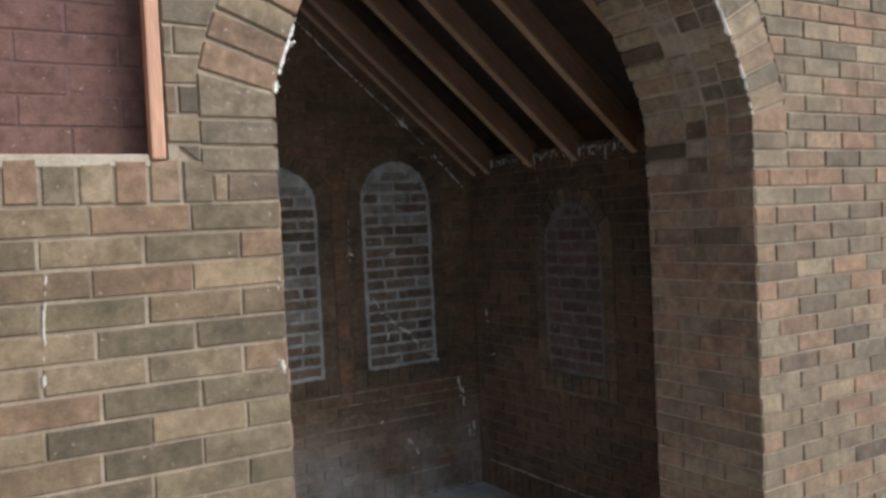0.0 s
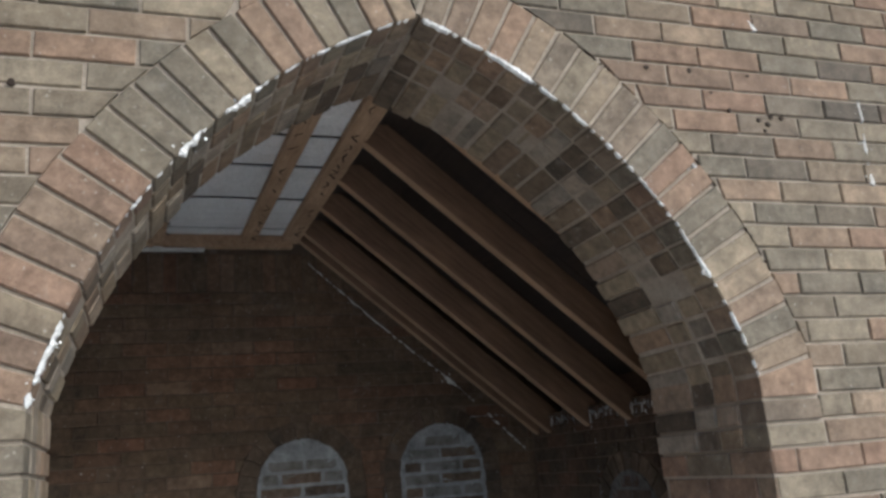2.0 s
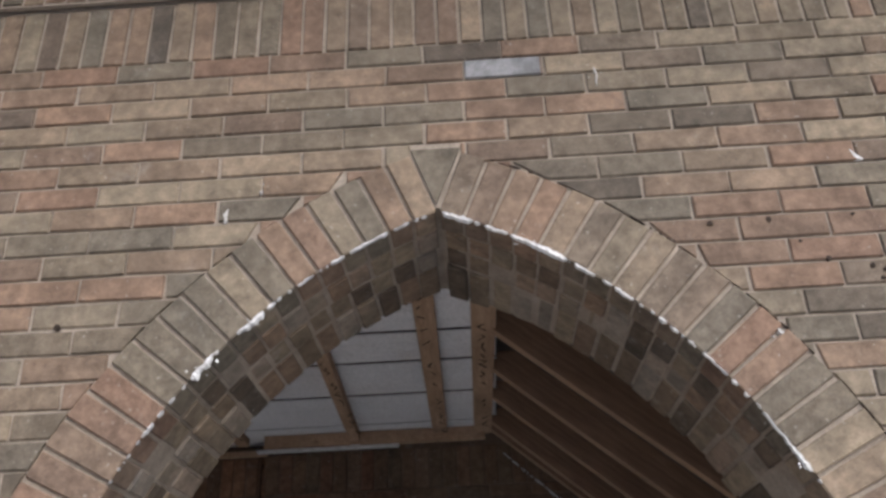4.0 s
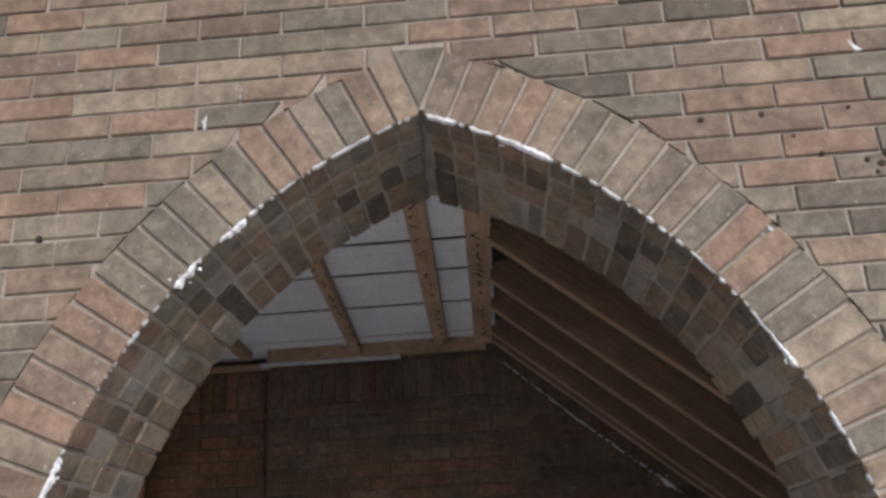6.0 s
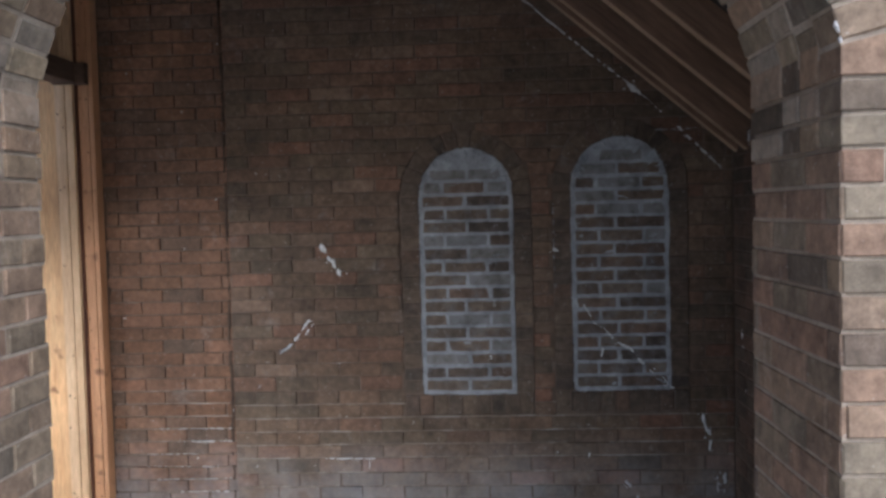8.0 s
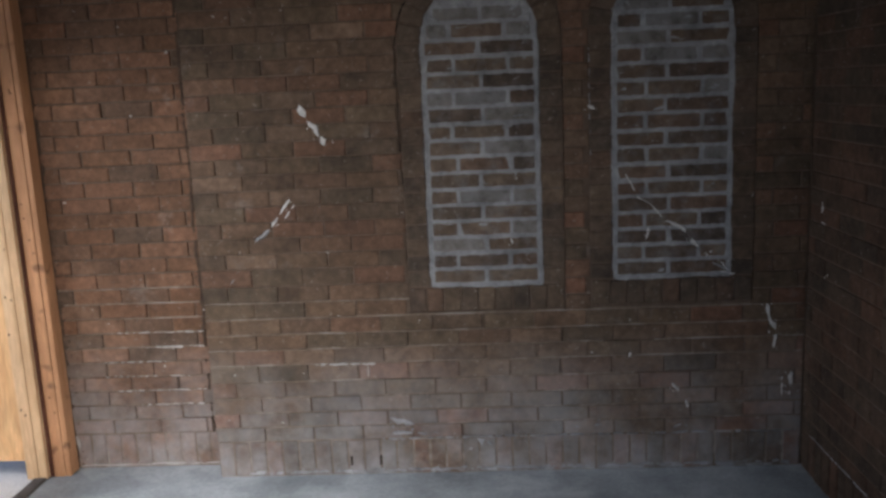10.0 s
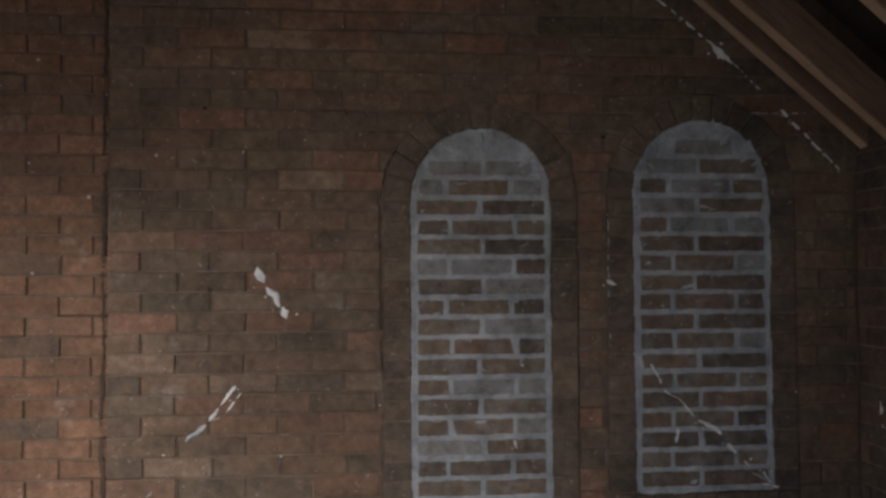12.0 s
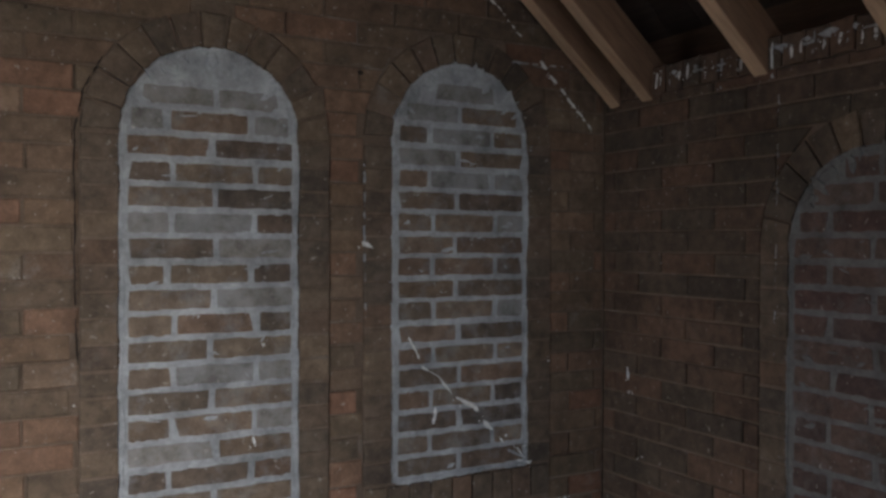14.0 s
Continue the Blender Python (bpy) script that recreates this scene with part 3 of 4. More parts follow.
def smear(m, path, width, mat_, parent, name="lime_smear", thick=0.004, seed=1, gap=0.0):
    """A ragged streak along a line on a wall: thin crusts with wandering, torn sides and stray flecks beside them."""
    r = random.Random(seed)
    bm = bmesh.new()
    step = min(0.009, max(0.0035, width * 0.3))
    pts = []
    for (u0, v0), (u1, v1) in zip(path, path[1:]):
        d = max(1e-5, math.hypot(u1 - u0, v1 - v0))
        n = max(2, int(d / step))
        pts += [(u0 + (u1 - u0) * i / n, v0 + (v1 - v0) * i / n, (u1 - u0) / d, (v1 - v0) / d) for i in range(n)]
    runs, cur, hole = [], [], 0
    for p in pts:
        if hole > 0:
            hole -= 1
            continue
        cur.append(p)
        if r.random() < gap * 0.3:
            runs.append(cur)
            cur, hole = [], r.randrange(1, 3 + int(8 * gap))
    runs.append(cur)
    for run in runs:
        if len(run) < 2:
            continue
        left, right, drift, rows = 0.8, 0.8, 0.0, []
        for i, (u, v, du, dv) in enumerate(run):
            left = min(1.35, max(0.25, left + r.uniform(-0.32, 0.32)))
            right = min(1.35, max(0.25, right + r.uniform(-0.32, 0.32)))
            drift = max(-0.4, min(0.4, drift + r.uniform(-0.16, 0.16)))
            end = min(1.0, (min(i, len(run) - 1 - i) + 0.25) / 2.2)
            h = width * 0.5
            offs = (h * (drift - left * end), h * (drift - 0.55 * left * end), h * (drift + 0.55 * right * end), h * (drift + right * end))
            t = thick * r.uniform(0.5, 1.1)
            rows.append([bm.verts.new(m @ Vector((u - dv * o, v + du * o, n))) for o, n in zip(offs, (-0.004, t, t, -0.004))])
        for a, b in zip(rows, rows[1:]):
            for k in range(3):
                bm.faces.new((a[k], b[k], b[k + 1], a[k + 1]))
        if width > 0.009:
            for _ in range(max(1, len(run) // 5)):
                u, v, du, dv = r.choice(run)
                s, o = width * r.uniform(0.06, 0.2), width * r.choice((-1, 1)) * r.uniform(0.55, 1.1)
                prism(bm, [(u - dv * o + s * math.cos(t) * r.uniform(0.5, 1.3), v + du * o + s * math.sin(t) * r.uniform(0.5, 1.3)) for t in (0.2, 1.4, 2.6, 3.9, 5.1)], m, 0.004, thick * 0.5)
    bmesh.ops.recalc_face_normals(bm, faces=bm.faces)
    return part(name, bm, mat_, parent, "ragged white lime smear")


def arc_pt(a, side, off=0.0):
    return side * ((RAD + off) * math.cos(a) - CX), CZ + (RAD + off) * math.sin(a)


def arc_smear(side, f0, f1, width, seed, gap=0.15):
    a, b = a0 + (a1 - a0) * f0, a0 + (a1 - a0) * f1
    smear(FRONT_M, [arc_pt(a + (b - a) * i / 12, side, -0.001) for i in range(13)], width, WHITE, arch, thick=0.007, seed=seed, gap=gap)


for n, (side, f0, f1, width, gap) in enumerate(((-1, 0.0, 0.14, 0.011, 0.05), (-1, 0.46, 0.53, 0.014, 0.05), (-1, 0.57, 0.66, 0.012, 0.08), (-1, 0.66, 0.98, 0.005, 0.35),
                                                (-1, 0.14, 0.45, 0.004, 0.5), (1, 0.74, 0.86, 0.011, 0.05), (1, 0.33, 0.74, 0.006, 0.25), (1, 0.21, 0.33, 0.011, 0.08),
                                                (1, 0.93, 1.0, 0.010, 0.1), (1, 0.0, 0.2, 0.005, 0.5), (1, 0.86, 0.93, 0.006, 0.2))):
    arc_smear(side, f0, f1, width * 1.45, 3 + n, gap)
for n, (f0, f1) in enumerate(((0.18, 0.3), (0.36, 0.5), (0.62, 0.7), (0.86, 0.95))):   # open cracks along the back of the ring
    a, e = a0 + (a1 - a0) * f0, a0 + (a1 - a0) * f1
    crack = smear(FRONT_M, [arc_pt(a + (e - a) * i / 8, 1, RING + 0.003) for i in range(9)], 0.005, SOOT, arch, "crack", 0.0012, 40 + n, 0.35)
    crack["label"] = "dark open crack"

# ------------------------------------------------------------------ blocked window
window = tagged(new("window_1"), "bricked-up window painted dull purple-red", "window", kind="structure")
bm = box_bm(WIN[0] - 0.05, 0.118, WIN[2] - 0.05, WIN[1] + 0.03, 0.3, WIN[3] + 0.05)
backing = part("backing", bm, rough_material("purple_joint", (0.115, 0.07, 0.07), (0.145, 0.09, 0.09)), window)
infill = Bricks(window, BRICK_PAINT)
infill.courses(face_frame((1, 0, 0), (0, -1, 0), (0, 0.115, 0)), lambda z: [(WIN[0] + 0.01, WIN[1] - 0.01)], WIN[2] + 0.01, WIN[3], 0.0695, 0.217, 0.004)
part("window_sill", box_bm(WIN[0], 0.0, WIN[2] - 0.02, WIN[1] - 0.03, 0.13, WIN[2] + 0.008, bevel=0.004), rough_material("sill_stone", (0.28, 0.25, 0.2), (0.42, 0.38, 0.32), 12), window, "pale rough mortar sill")
part("window_frame", box_bm(WIN[1] - 0.028, -0.012, WIN[2] - 0.004, WIN[1] + 0.004, 0.03, WIN[3], bevel=0.006), TRIM_WOOD, window, "orange-brown timber strip")

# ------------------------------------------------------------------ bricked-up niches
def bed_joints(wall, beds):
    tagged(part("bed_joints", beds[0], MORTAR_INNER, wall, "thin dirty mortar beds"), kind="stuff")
    tagged(part("bed_joints", beds[1], MORTAR_DIM, wall, "dark brown mortar beds"), kind="stuff")


def make_niche(m, c, half, base, spring, label, seed, mortar=MORTAR_FILL, old=None, lean=0.0):
    """A blind arched niche: brick ring and jambs, rowlock sill, and a rough infill in thick pale mortar."""
    r = random.Random(seed)
    ring = 0.094
    niche = tagged(new("niche"), label, "niche", "bricked-up niches", "structure")
    bm = bmesh.new()
    poly = [(c - half, base), (c + half, base)] + [(c + half * math.cos(i * math.pi / 20), spring + half * math.sin(i * math.pi / 20)) for i in range(21)]
    prism(bm, poly, m, 0.05, -0.001)
    part("infill", bm, mortar, niche, "thick pale grey mortar")

    def fill_brick(a, b, z, zt):
        """One old brick that shows through the smeared mortar, with a ragged edge."""
        chew = [r.uniform(0.0, 0.006) for _ in range(4)]
        if r.random() < 0.3:
            chew[r.randrange(4)] += r.uniform(0.004, 0.014)
        n = 9
        top = [(b - chew[0] - (b - a - chew[0] - chew[1]) * i / n, zt - r.uniform(0, 0.005)) for i in range(1, n)]
        low = [(a + chew[2] + (b - a - chew[2] - chew[3]) * i / n, z + r.uniform(0, 0.005)) for i in range(1, n)]
        mid = (z + zt) / 2
        out = low + [(b - chew[3], z + 0.0035), (b - (chew[0] + chew[3]) / 2 + 0.001, mid), (b - chew[0], zt - 0.0035)] + top + [(a + chew[1], zt - 0.0035), (a + (chew[1] + chew[2]) / 2 - 0.001, mid), (a + chew[2], z + 0.0035)]
        bm = bmesh.new()
        prism(bm, [(c + u, v) for u, v in out], m, 0.01, r.uniform(0.0006, 0.0022))
        part("brick", bm, old or (BRICK_VEILED if r.random() < 0.2 + 0.5 * (z > spring) else BRICK_FILL), niche)

    z, k = base + 0.014, 0
    while z < spring + half - 0.05:
        zt = z + r.uniform(0.051, 0.0565)
        reach = half if zt < spring else math.sqrt(max(0.0, half ** 2 - (zt - spring) ** 2))
        reach -= 0.015
        cut = r.uniform(-0.01, 0.01)
        stops = [-9, -0.47 * half + cut, 0.47 * half + cut, 9] if k % 2 else [-9, lean + cut, 9]
        for a, b in zip(stops, stops[1:]):
            a, b = max(a + 0.006, -reach), min(b - 0.006, reach)
            if b - a > 0.04 and r.random() < 0.97:
                fill_brick(a, b, z, zt)
        z += 0.0661
        k += 1
    jamb = Bricks(niche, BRICK_RING)
    joints = bmesh.new()
    for s in (-1, 1):
        z = base
        while z < spring - 0.03:
            a, b = (half + 0.006, half + ring)
            u0, u1 = (c + a, c + b) if s > 0 else (c - b, c - a)
            jamb.lay(m, [(u0, z + 0.0035), (u1, z + 0.0035), (u1, z + 0.0628), (u0, z + 0.0628)], proud=0.003)
            prism(joints, [(u0, z - 0.005), (u1, z - 0.005), (u1, z + 0.005), (u0, z + 0.005)], m, 0.012, r.uniform(-0.001, 0.0012))
            z += 0.0661
    steps = 13
    for i in range(steps):
        a, b = math.pi * (i + 0.06) / steps, math.pi * (i + 0.94) / steps
        if r.random() < 0.05:
            continue
        q = [(c + (half + d) * math.cos(t), spring + (half + d) * math.sin(t)) for d, t in ((0.006, b), (0.006, a), (ring, a), (ring, b))]
        jamb.lay(m, q, 0.8, proud=0.003)
    n = 9
    w = 2 * (half + ring) / n
    for i in range(n):
        u = c - half - ring + i * w
        jamb.lay(m, [(u + 0.004, base - 0.106), (u + w - 0.004, base - 0.106), (u + w - 0.004, base - 0.008), (u + 0.004, base - 0.008)], proud=0.004)
    tagged(part("bed_joints", joints, MORTAR_DIM, niche, "dark brown mortar beds"), kind="stuff")
    # mortar dragged over the old bricks
    for i in range(26):
        z = base + (spring + half * 0.8 - base) * r.random() ** 0.7
        reach = half * 0.9 if z < spring else 0.8 * math.sqrt(max(0.0, half ** 2 - (z - spring) ** 2))
        u, run = c + r.uniform(-reach, reach), r.uniform(0.015, 0.06)
        u1 = max(c - reach, min(c + reach, u + run * r.choice((-1, 1))))
        smear(m, [(u, z), (u1, z + r.uniform(-0.02, 0.02))], r.uniform(0.006, 0.026), mortar, niche, "mortar_drag", 0.003, seed * 100 + i, 0.1)["label"] = "mortar dragged over the bricks"
    # mortar pushed up into the joints of the ring
    for i in range(12):
        t = math.pi * (0.12 + 0.76 * (i + r.uniform(0.1, 0.9)) / 12)
        d0, d1 = half - r.uniform(0.03, 0.07), half + r.uniform(0.0, 0.024)
        smear(m, [(c + d0 * math.cos(t), spring + d0 * math.sin(t)), (c + d1 * math.cos(t), spring + d1 * math.sin(t))], r.uniform(0.018, 0.046), mortar, niche, "mortar_drag", 0.0045, seed * 700 + i)["label"] = "mortar dragged over the bricks"
    # ragged mortar rim of the infill
    rim = [(c - half, base + 0.03)] + [(c - half, base + (spring - base) * i / 8) for i in range(1, 9)]
    rim += [(c + half * math.cos(math.pi - i * math.pi / 14), spring + half * math.sin(i * math.pi / 14)) for i in range(1, 14)]
    rim += [(c + half, base + (spring - base) * (8 - i) / 8) for i in range(0, 9)] + [(c - half, base)]
    smear(m, rim, 0.017, mortar, niche, "mortar_rim", 0.0022, seed + 50)
    return niche


N1 = (0.124, 0.230, 0.833, 1.83)
N2 = (0.885, 0.235, 0.843, 1.86)
N3 = (-1.67, 0.235, 0.84, 1.55)
make_niche(BACK_M, *N1, "arched niche bricked up with smeared pale mortar", 11, lean=0.0)
make_niche(BACK_M, *N2, "arched niche bricked up with cracked pale mortar", 12, lean=-0.018)
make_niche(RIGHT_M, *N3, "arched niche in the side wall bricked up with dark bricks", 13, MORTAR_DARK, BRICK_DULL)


def niche_half(n, z, ring=0.098):
    c, half, base, spring = n
    if z < base - 0.11 or z > spring + half + ring:
        return None
    return half + ring if z < spring else math.sqrt(max(0.0, (half + ring) ** 2 - (z - spring) ** 2))


def cut_spans(spans, niches, z):
    for n in niches:
        h = niche_half(n, z)
        if h is None:
            continue
        out = []
        for l, r in spans:
            a, b = n[0] - h, n[0] + h
            if b <= l or a >= r:
                out.append((l, r))
            else:
                if a > l:
                    out.append((l, a))
                if b < r:
                    out.append((b, r))
        spans = out
    return spans


# ------------------------------------------------------------------ inner wall bricks
SOLE = 0.162
IN_COURSE = [0.065, 0.066, 0.069, 0.071, 0.076, 0.068, 0.067, 0.07, 0.07, 0.07, 0.076] + [0.0661] * 40   # the lower beds are thicker
STRIP_COURSE = 0.0675
IN_MODULE = 0.2155


def back_limits(z):
    right = min(RIGHT - 0.006, 0.13 + (3.15 - z) / 0.84)
    return cut_spans([(STEP_X, right)], (N1, N2), z)


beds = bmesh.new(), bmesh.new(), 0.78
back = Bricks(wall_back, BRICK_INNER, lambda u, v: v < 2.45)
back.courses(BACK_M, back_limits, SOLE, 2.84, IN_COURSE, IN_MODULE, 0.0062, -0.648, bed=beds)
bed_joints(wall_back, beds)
back.soldiers(BACK_M, STEP_X, RIGHT - 0.006, -0.06, SOLE - 0.004, 0.0715, 0.007)
back.soldiers(BACK_M, STEP_X, 0.45, 2.845, 3.05, 0.0715, 0.007, limit=lambda u: 3.15 - max(0.0, u - 0.13) * 0.84)
part("sole_joints", box_bm(STEP_X + 0.004, BACK + 0.0025, -0.05, RIGHT - 0.006, BACK + 0.02, SOLE - 0.002), MORTAR_INNER, wall_back, "dirty mortar between the sole bricks")
back.close()
ret = Bricks(wall_back, BRICK_INNER, most=60)
ret.courses(face_frame((0, -1, 0), (-1, 0, 0), (STEP_X, 0, 0)), lambda z: [(-STEP, -BACK - 0.004)], SOLE, 3.05, IN_COURSE, IN_MODULE, 0.0062)
ret.close()
beds = bmesh.new(), bmesh.new(), 0.8
recess = Bricks(wall_recess, BRICK_RECESS, most=240)
recess.courses(STEP_M, lambda z: [(-1.98, STEP_X + 0.004)], SOLE, 2.86, STRIP_COURSE, IN_MODULE, 0.0068, -1.3775, bed=beds)
bed_joints(wall_recess, beds)
recess.soldiers(STEP_M, -1.98, STEP_X - 0.004, -0.06, SOLE - 0.004, 0.0715, 0.007)
recess.soldiers(STEP_M, -1.98, STEP_X - 0.004, 2.865, 3.07, 0.0715, 0.007)
part("sole_joints", box_bm(-1.98, STEP + 0.0025, -0.05, STEP_X - 0.004, STEP + 0.02, SOLE - 0.002), MORTAR_INNER, wall_recess, "dirty mortar between the sole bricks")
recess.close()
beds = bmesh.new(), bmesh.new(), 0.05
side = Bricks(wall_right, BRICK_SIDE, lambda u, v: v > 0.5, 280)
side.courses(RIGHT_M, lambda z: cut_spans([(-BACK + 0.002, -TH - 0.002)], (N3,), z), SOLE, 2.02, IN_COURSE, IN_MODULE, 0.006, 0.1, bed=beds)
bed_joints(wall_right, beds)
side.soldiers(RIGHT_M, -BACK + 0.002, -TH - 0.002, -0.06, SOLE - 0.004, 0.0715, 0.007)
side.soldiers(RIGHT_M, -BACK + 0.002, -TH - 0.002, 2.022, 2.105, 0.0715, 0.007)
side.close()

# lime smears, drips and cracks on the inner walls
B = BACK_M
for i, (path, width, gap) in enumerate((
        ([(-0.61, 1.605), (-0.582, 1.545)], 0.034, 0.0), ([(-0.58, 1.54), (-0.545, 1.515), (-0.53, 1.465)], 0.026, 0.0), ([(-0.53, 1.475), (-0.51, 1.427)], 0.038, 0.0), ([(-0.675, 1.222), (-0.765, 1.105)], 0.017, 0.15), ([(-0.66, 1.2), (-0.71, 1.13)], 0.008, 0.2), ([(-0.77, 1.1), (-0.842, 1.045)], 0.015, 0.35),
        ([(-0.915, 0.925), (-0.955, 0.868)], 0.011, 0.35), ([(0.697, 1.273), (0.72, 1.23), (0.745, 1.18), (0.80, 1.15), (0.85, 1.09)], 0.009, 0.45),
        ([(0.79, 1.055), (0.78, 1.0)], 0.013, 0.1), ([(0.86, 1.08), (0.93, 1.04), (0.965, 1.0)], 0.018, 0.28), ([(0.96, 1.0), (1.0, 0.96), (1.03, 0.93), (1.09, 0.90), (1.12, 0.86)], 0.022, 0.3), ([(1.05, 0.9), (1.13, 0.86)], 0.012, 0.3), ([(0.548, 1.555), (0.592, 1.532)], 0.032, 0.0), ([(1.06, 0.86), (1.15, 0.845)], 0.02, 0.2),
        ([(1.278, 0.716), (1.29, 0.65), (1.32, 0.60)], 0.02, 0.2), ([(1.29, 0.63), (1.325, 0.62)], 0.035, 0.1), ([(1.35, 0.4), (1.345, 0.31)], 0.02, 0.25),
        ([(1.385, 0.42), (1.38, 0.31)], 0.02, 0.25), ([(0.89, 0.385), (0.925, 0.34)], 0.018, 0.2), ([(0.23, 1.03), (0.24, 0.995)], 0.012, 0.1),
        ([(0.398, 1.41), (0.40, 1.37)], 0.012, 0.1), ([(0.187, 3.002), (0.62, 2.615), (0.96, 2.335)], 0.011, 0.2), ([(0.93, 2.36), (1.03, 2.27)], 0.034, 0.4), ([(1.00, 2.30), (1.10, 2.205)], 0.007, 0.2), ([(1.17, 2.14), (1.24, 2.07)], 0.012, 0.1), ([(1.255, 2.06), (1.32, 1.99), (1.385, 1.93)], 0.012, 0.1),
        ([(1.06, 2.125), (1.28, 2.13)], 0.007, 0.25), ([(0.555, 1.80), (0.56, 1.33)], 0.006, 0.5), ([(-0.62, 0.505), (-0.36, 0.503)], 0.006, 0.2),
        ([(-0.395, 0.50), (-0.393, 0.445)], 0.006, 0.1), ([(-0.30, 0.245), (-0.22, 0.215)], 0.03, 0.35), ([(-0.35, 0.162), (1.42, 0.16)], 0.009, 0.3),
        ([(0.10, 0.14), (0.13, 0.11)], 0.03, 0.35), ([(-0.92, 0.02), (1.40, 0.02)], 0.012, 0.3), ([(0.9, 0.185), (0.96, 0.204)], 0.018, 0.15), ([(0.95, 0.31), (0.963, 0.265)], 0.014, 0.15), ([(0.72, 0.526), (0.706, 0.482)], 0.01, 0.2), ([(1.309, 0.524), (1.321, 0.59)], 0.014, 0.2),
        ([(-0.31, 0.255), (-0.2, 0.225)], 0.035, 0.3), ([(-0.33, 0.19), (-0.1, 0.185)], 0.02, 0.35),
        ([(0.06, 0.155), (0.09, 0.09)], 0.05, 0.3), ([(0.44, 0.195), (0.6, 0.205)], 0.024, 0.3), ([(-0.95, 0.012), (0.2, 0.014), (1.4, 0.012)], 0.02, 0.3))):
    smear(B, path, width, MORTAR_FILL if gap in (0.25, 0.5, 0.35, 0.3) and width < 0.016 or path[0][1] < 0.27 else WHITE, wall_back, seed=100 + i, gap=gap, thick=0.0035)
for i, (path, width, gap) in enumerate((([(-1.55, 0.636), (-1.13, 0.634)], 0.009, 0.4), ([(-1.42, 0.568), (-1.13, 0.567)], 0.011, 0.3), ([(-1.55, 0.365), (-1.13, 0.366)], 0.008, 0.5),
                                        ([(-1.45, 0.298), (-1.13, 0.298)], 0.008, 0.5), ([(-1.6, 0.433), (-1.2, 0.432)], 0.006, 0.6), ([(-1.6, 0.5), (-1.3, 0.5)], 0.006, 0.6), ([(-1.775, 0.155), (-1.765, 0.03)], 0.03, 0.15), ([(-1.77, 0.01), (-1.1, 0.012)], 0.016, 0.15))):
    smear(STEP_M, path, width, LIME_OLD, wall_recess, seed=140 + i, gap=gap, thick=0.0035)
DIRT_SHADE = rough_material("black_dirt_and_shade", (0.05, 0.033, 0.022), (0.11, 0.075, 0.052), 14)
# dirt in the corner beside the post
smear(STEP_M, [(-1.785, 0.0), (-1.78, 1.5), (-1.785, 3.05)], 0.034, DIRT_SHADE, wall_recess, "grime", 0.003, 99, 0.15)["label"] = "black strip of dirt and shade down the corner"
# shade beside the wall's step, painted as a dark strip
smear(STEP_M, [(STEP_X - 0.055, 0.16), (STEP_X - 0.052, 1.5), (STEP_X - 0.05, 3.05)], 0.02, DIRT_SHADE, wall_recess, "grime", 0.002, 98, 0.0)["label"] = "black strip of dirt and shade down the corner"
for i in range(52):   # pale mortar between and over the bricks that carry the rafters
    y = -0.72 - 0.0338 * i + rng.uniform(-0.008, 0.008)
    low = 2.03 + rng.uniform(0.0, 0.02) - (0.05 if rng.random() < 0.15 else 0.0)
    smear(RIGHT_M, [(y, low), (y + 0.004, 2.1 - rng.uniform(0.0, 0.02))], rng.uniform(0.006, 0.019), WHITE if i % 3 else MORTAR_FILL, wall_right, seed=300 + i, gap=0.3, thick=0.0035)
for i, (path, width, gap) in enumerate((([(-2.55, 0.17), (-1.2, 0.165)], 0.01, 0.3), ([(-2.53, 1.15), (-2.52, 1.06)], 0.014, 0.2), ([(-2.48, 0.90), (-2.45, 0.86)], 0.025, 0.2),
                                        ([(-1.94, 1.95), (-1.95, 1.25)], 0.004, 0.6), ([(-2.36, 2.075), (-1.66, 2.08)], 0.02, 0.45), ([(-2.36, 2.06), (-1.2, 2.08)], 0.01, 0.6))):
    smear(RIGHT_M, path, width, WHITE if i in (1, 2) else MORTAR_FILL, wall_right, seed=160 + i, gap=gap, thick=0.0035)
for i, (path, width, gap) in enumerate((([(1.04, 3.085), (1.075, 3.05)], 0.022, 0.2), ([(0.435, 3.40), (0.44, 3.36), (0.437, 3.33)], 0.018, 0.2), ([(-0.53, 3.02), (-0.535, 2.97)], 0.018, 0.2),
                                        ([(-0.445, 3.09), (-0.45, 3.05)], 0.012, 0.1), ([(1.40, 2.85), (1.39, 2.55)], 0.02, 0.4), ([(-1.385, 1.64), (-1.40, 1.40)], 0.009, 0.3),
                                        ([(0.76, 2.62), (0.80, 2.55)], 0.02, 0.35), ([(-0.878, 1.60), (-0.88, 1.56)], 0.011, 0.1), ([(-0.880, 1.40), (-0.876, 1.36)], 0.012, 0.1))):
    smear(FRONT_M, path, width, WHITE if i == 0 else LIME_OLD, wall_front, seed=180 + i, gap=gap, thick=0.003)

def dots(m, spots, parent, size, name="hole", label="small dark hole", mat_=SOOT):
    """Old fixing holes and rust spots."""
    r = random.Random(77)
    for u, v in spots:
        bm = bmesh.new()
        s = size * r.uniform(0.6, 1.3)
        prism(bm, [(u + s * math.cos(t * 0.9) * r.uniform(0.7, 1.2), v + s * math.sin(t * 0.9) * r.uniform(0.7, 1.2)) for t in range(7)], m, 0.004, 0.0028)
        part(name, bm, mat_, parent, label)


